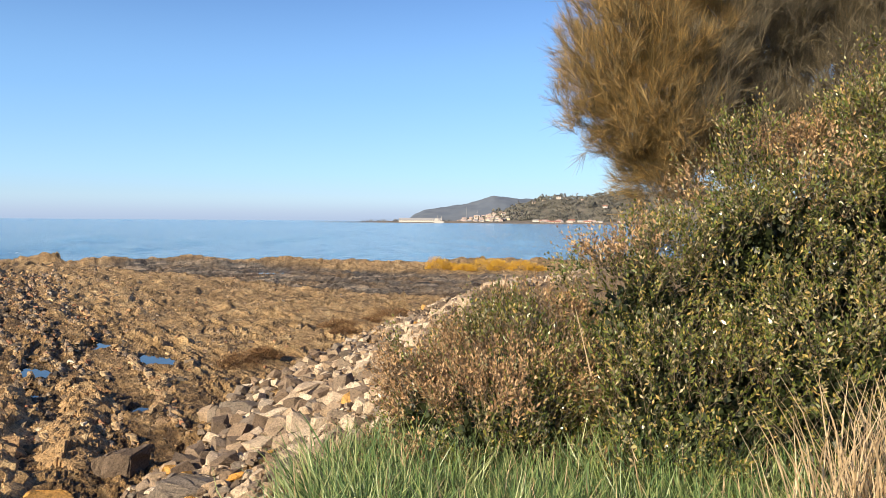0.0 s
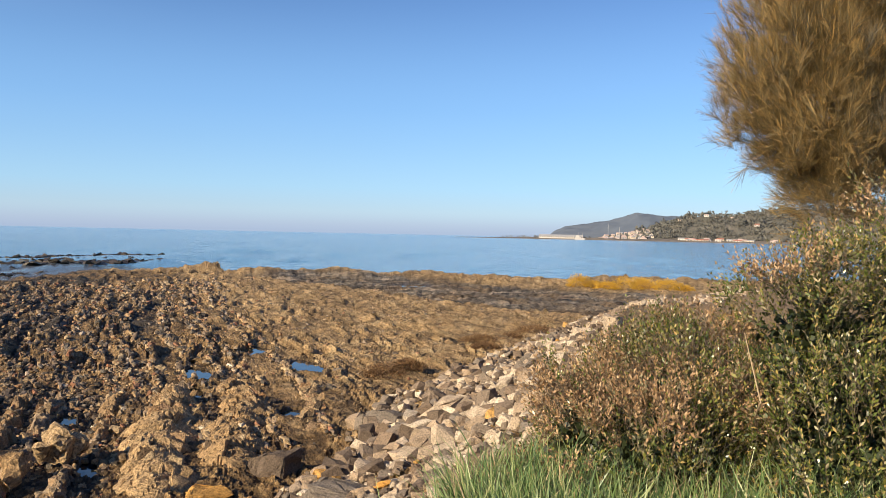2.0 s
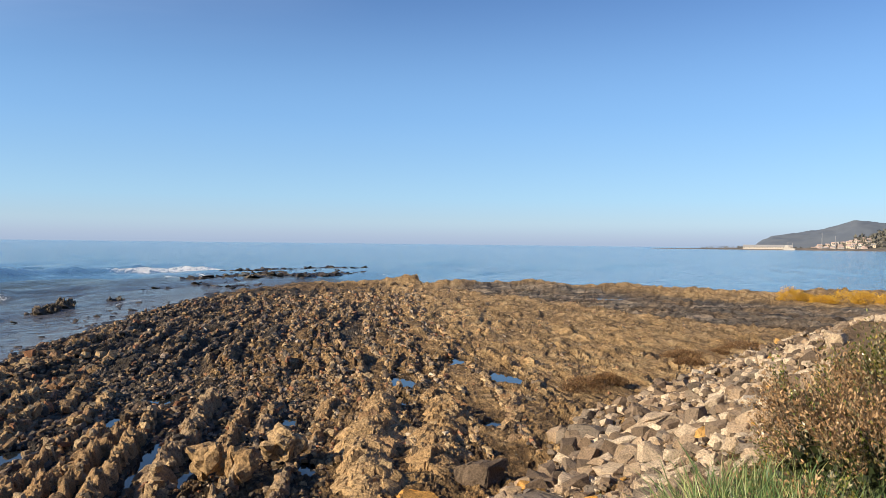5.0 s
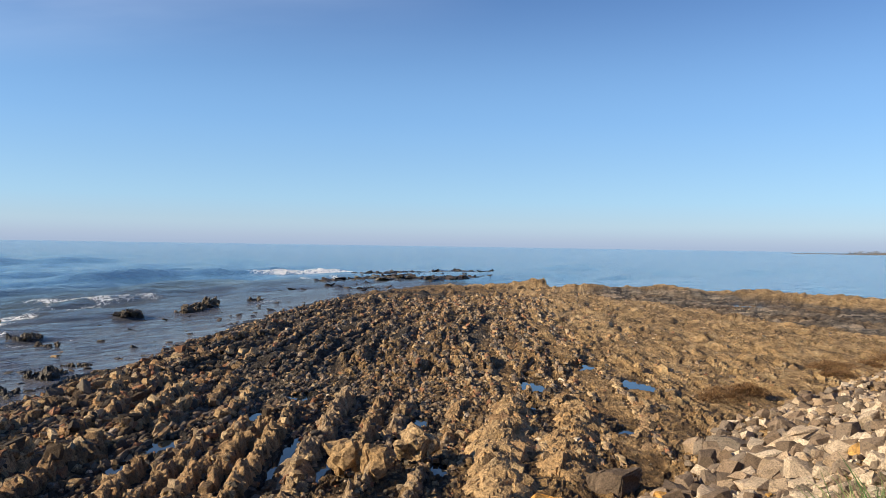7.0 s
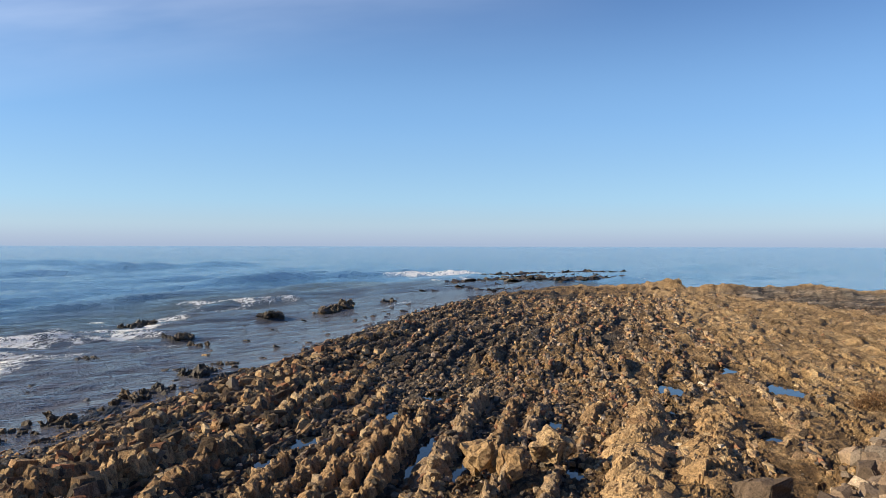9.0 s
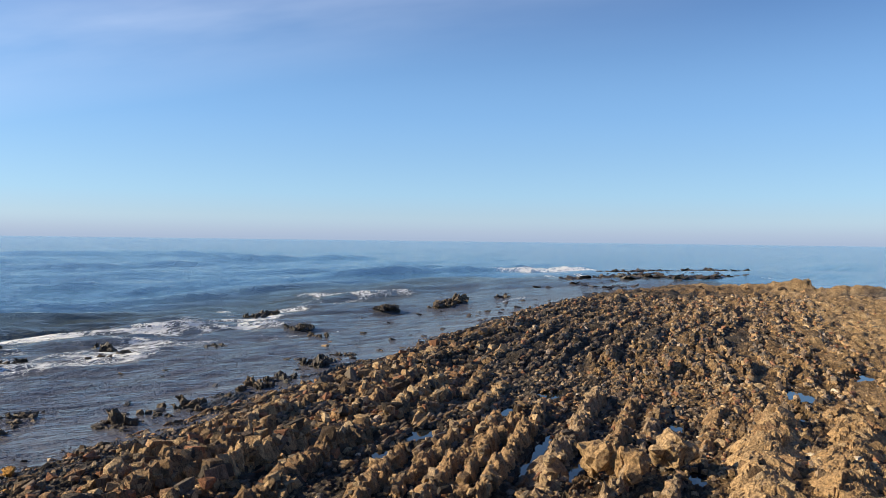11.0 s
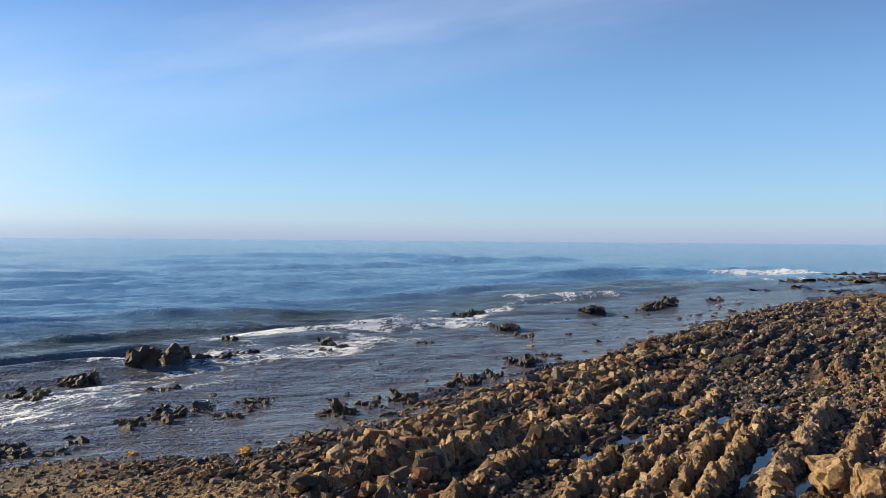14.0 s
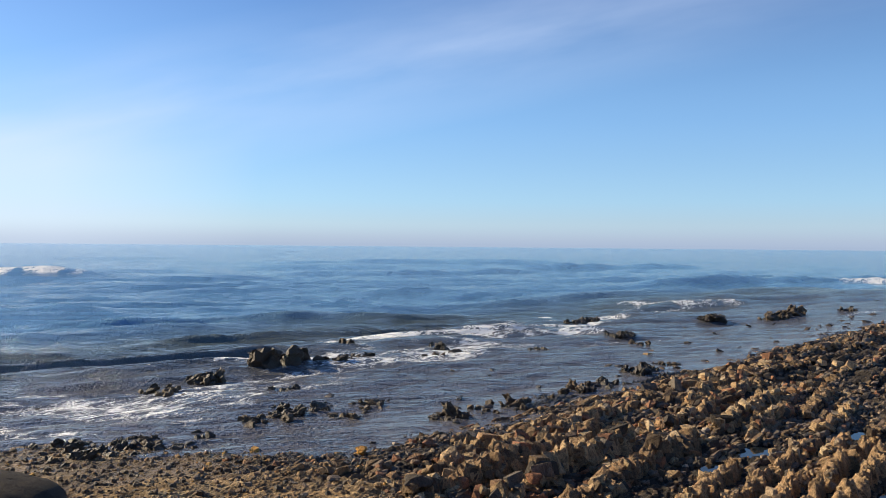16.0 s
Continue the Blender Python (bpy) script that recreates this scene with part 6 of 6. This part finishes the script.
def ridge_sheet(name, xs, y0, y1, crest, mat, label, seed, nx=120, ny=26, rough=3.0, foot=0.5):
    X, S = np.meshgrid(np.linspace(*xs, nx), np.linspace(0, 1, ny), indexing="ij")
    Y = y0 + (y1 - y0) * S
    k = 1 + 0.8 * (y1 - y0) / y0      # the crest lies behind the foot
    Z = foot + k * crest(X / k) * np.sin(np.clip(S * 1.25, 0, 1) * np.pi / 2) ** 1.1 + rough * layered(X / 60, Y / 60, seed, 4) * smooth(S, 0.05, 0.4)
    Z = np.where(S <= 0.0, -1.0, Z)
    me = bpy.data.meshes.new(name)
    faces = [(i * ny + j, (i + 1) * ny + j, (i + 1) * ny + j + 1, i * ny + j + 1) for i in range(nx - 1) for j in range(ny - 1)]
    me.from_pydata(np.stack([X, Y, Z], -1).reshape(-1, 3).tolist(), [], faces)
    me.materials.append(mat)
    me.polygons.foreach_set("use_smooth", np.ones(len(faces), bool))
    tagged(new(name, me), label, "hill", kind="structure")
    return lambda x, s: float(foot + k * crest(np.array([x / k]))[0] * math.sin(min(s * 1.25, 1) * math.pi / 2) ** 1.1 + rough * layered(np.array([x / 60]), np.array([(y0 + (y1 - y0) * s) / 60]), seed, 4)[0] * float(smooth(np.array([s]), 0.05, 0.4)[0]))


def mountain_crest(x):
    return np.interp(x, (-142, -120, -79, 37, 130, 200, 246, 293, 392, 510, 900), (3, 25, 46, 62, 81, 105, 103, 95, 92, 86, 72))


def hill_crest(x):
    return np.interp(x, (15, 40, 75, 100, 121, 150, 184, 208, 240, 276, 300, 420, 600), (1, 5, 11, 17, 23, 31, 41, 46, 43, 48, 53, 62, 58))


ridge_sheet("mountain", (-150, 1200), 3350, 3900, mountain_crest, MOUNT, "wooded mountain across the bay, its colour blued for haze", 401, rough=5)
top_of = ridge_sheet("hillside", (15, 700), 1500, 1800, hill_crest, FIELD, "wooded hillside with houses across the bay", 405)
ridge_sheet("far_spit", (-235, 700), 1478, 1520, lambda x: np.interp(x, (-235, -150, -90, 0, 100, 700), (0.2, 1.2, 3.0, 3.5, 3.5, 4.0)), SANDM, "low sandy point across the bay", 409, rough=0.4, foot=0.3)

rw = np.random.RandomState(55)


def far_trees(n, place, label):
    at, d, s = [], [], []
    for _ in range(n):
        x, y, z, h = place()
        for _ in range(13):
            q = rw.normal(size=3)
            q /= np.linalg.norm(q)
            at.append((x + q[0] * h * 0.42, y + q[1] * h * 0.42, z + h * (0.5 + 0.36 * q[2])))
            d.append(q + (0, 0, 0.3)), s.append(h * rw.uniform(0.25, 0.5))
    ob = spread("far_woods", leaf_shape(1, 0.9), np.array(at), frames_from(np.array(d), rw.uniform(0, 6, len(at))), np.array(s), np.zeros(len(at), int), [FOREST])
    return tagged(ob, label, "trees", kind="stuff")


def on_hill():
    x, s = 105 + 300 * rw.rand() ** 0.9, 0.03 + 0.85 * rw.rand()
    return x, 1500 + 300 * s, top_of(x, s) - 1, rw.uniform(4, 9) * (1.6 if rw.rand() < 0.10 else 1)


def on_crown():
    x, s = 208 + 8 * rw.normal(), 0.8 + 0.05 * rw.normal()
    return x, 1500 + 300 * s, top_of(x, s) - 1, rw.uniform(8, 12)


def in_town():
    x, s = 35 + 90 * rw.rand(), 0.02 + 0.6 * rw.rand()
    return x, 1500 + 300 * s, top_of(x, s) - 1, rw.uniform(2.5, 5)


def on_point():
    x = rw.uniform(-150, 40)
    return x, 1500 + rw.uniform(-6, 10), 1.5, rw.uniform(2, 4.5)


far_trees(760, on_hill, "dull grey-green trees and scrub over the far hillside")
far_trees(14, on_crown, "tall dark trees on the crown of the far hill")
far_trees(60, in_town, "garden trees among the houses of the far town")
far_trees(60, on_point, "low scrub on the far point")


def house(x, y, z, w, d, h, wall, roof, turn, label, category="house"):
    thing = new("house")
    thing.matrix_world = pose(x, y, z, 0, 0, turn)
    bm = bmesh.new()
    bmesh.ops.create_cube(bm, size=1, matrix=Matrix.Translation((0, 0, h / 2 - 0.5)) @ Matrix.Diagonal((w, d, h + 1, 1)))
    part("wall", bm, wall, thing)
    bm = bmesh.new()
    e, rise = 0.5, min(w, d) * 0.28
    a = [bm.verts.new(p) for p in ((-w / 2 - e, -d / 2 - e, h), (w / 2 + e, -d / 2 - e, h), (w / 2 + e, d / 2 + e, h), (-w / 2 - e, d / 2 + e, h), (-w / 2, 0, h + rise), (w / 2, 0, h + rise))]
    for f in ((0, 1, 5, 4), (2, 3, 4, 5), (0, 4, 3), (1, 2, 5), (3, 2, 1, 0)):
        bm.faces.new([a[i] for i in f])
    part("roof", bm, roof, thing)
    for k in range(max(2, int(w / 4))):
        bm = bmesh.new()
        bmesh.ops.create_cube(bm, size=1, matrix=Matrix.Translation((-w / 2 + (k + 0.5) * w / max(2, int(w / 4)), -d / 2 - 0.05, h * 0.55)) @ Matrix.Diagonal((1.4, 0.16, 1.3, 1)))
        part("window", bm, GLASS, thing)
    return tagged(thing, label, category, "houses across the bay")


PINK = matt("pink_roof", (0.42, 0.31, 0.28), (0.52, 0.40, 0.36), 0.8)
for k in range(30):
    low = k < 23
    x = rw.uniform(165, 335) if low else rw.uniform(170, 320)
    s = rw.uniform(0.0, 0.04) if low else rw.uniform(0.3, 0.8)
    wall, roof = (WHITE, CREAM)[rw.randint(2)], (ROOF_R, ROOF_G, PINK)[rw.randint(3)]
    house(x, 1500 + 300 * s - 8, top_of(x, s) + 0.5, rw.uniform(5, 16) if low else rw.uniform(5, 9), rw.uniform(5, 7), rw.uniform(2.2, 3.6), wall, roof, rw.uniform(-25, 25), "cream house on the far shore" if wall is CREAM else "white house on the far shore")
for k in range(52):
    x = 28 + 98 * rw.rand() ** 0.9
    s = rw.uniform(0.0, 0.75)
    house(x, 1500 + 300 * s, top_of(x, s) + 0.3, rw.uniform(5, 9), rw.uniform(5, 7), rw.uniform(2.4, 3.6), (WHITE, CREAM)[rw.randint(2)], (ROOF_G, PINK, PINK)[rw.randint(3)], rw.uniform(-30, 30), "pale house with a pinkish roof in the far town")
house(-42, 1492, 2.6, 78, 12, 2.6, WHITE, ROOF_G, 0, "long white shed on the far wharf", "shed")


def ship():
    thing = new("ship")
    thing.matrix_world = pose(-8, 1470, 0, 0, 0, 4) @ Matrix.Scale(0.62, 4)
    bm = bmesh.new()
    a = [bm.verts.new(p) for p in ((-14, -3, -0.5), (13, -3, -0.5), (13, 3, -0.5), (-14, 3, -0.5), (-15, -3.6, 5), (19, 0, 6), (15, -3.6, 5.2), (15, 3.6, 5.2), (-15, 3.6, 5))]
    for f in ((0, 1, 6, 4), (1, 5, 6), (1, 2, 5), (2, 7, 5), (2, 3, 8, 7), (3, 0, 4, 8), (4, 6, 5, 7, 8), (3, 2, 1, 0)):
        bm.faces.new([a[i] for i in f])
    part("hull", bm, WHITE, thing)
    bm = bmesh.new()
    bmesh.ops.create_cube(bm, size=1, matrix=Matrix.Translation((-6, 0, 9)) @ Matrix.Diagonal((9, 5, 8, 1)))
    bmesh.ops.bevel(bm, geom=bm.edges[:], offset=0.5, segments=1, affect="EDGES")
    part("deckhouse", bm, WHITE, thing)
    for x, h in ((-3, 22), (8, 19)):
        bm = bmesh.new()
        tube(bm, [Vector((x, 0, 5)), Vector((x, 0, h))], [0.4, 0.25])
        part("mast", bm, WHITE, thing)
    return tagged(thing, "white ship with two masts at the far wharf", "ship")


ship()
for x, h in ((42, 30), (62, 24)):
    bm = bmesh.new()
    tube(bm, [Vector((x, 1490, 2)), Vector((x, 1490, h))], [0.5, 0.3])
    tagged(part("mast", bm, ROOF_G), "tall thin pale mast on the far wharf", "mast", "masts of the wharf")
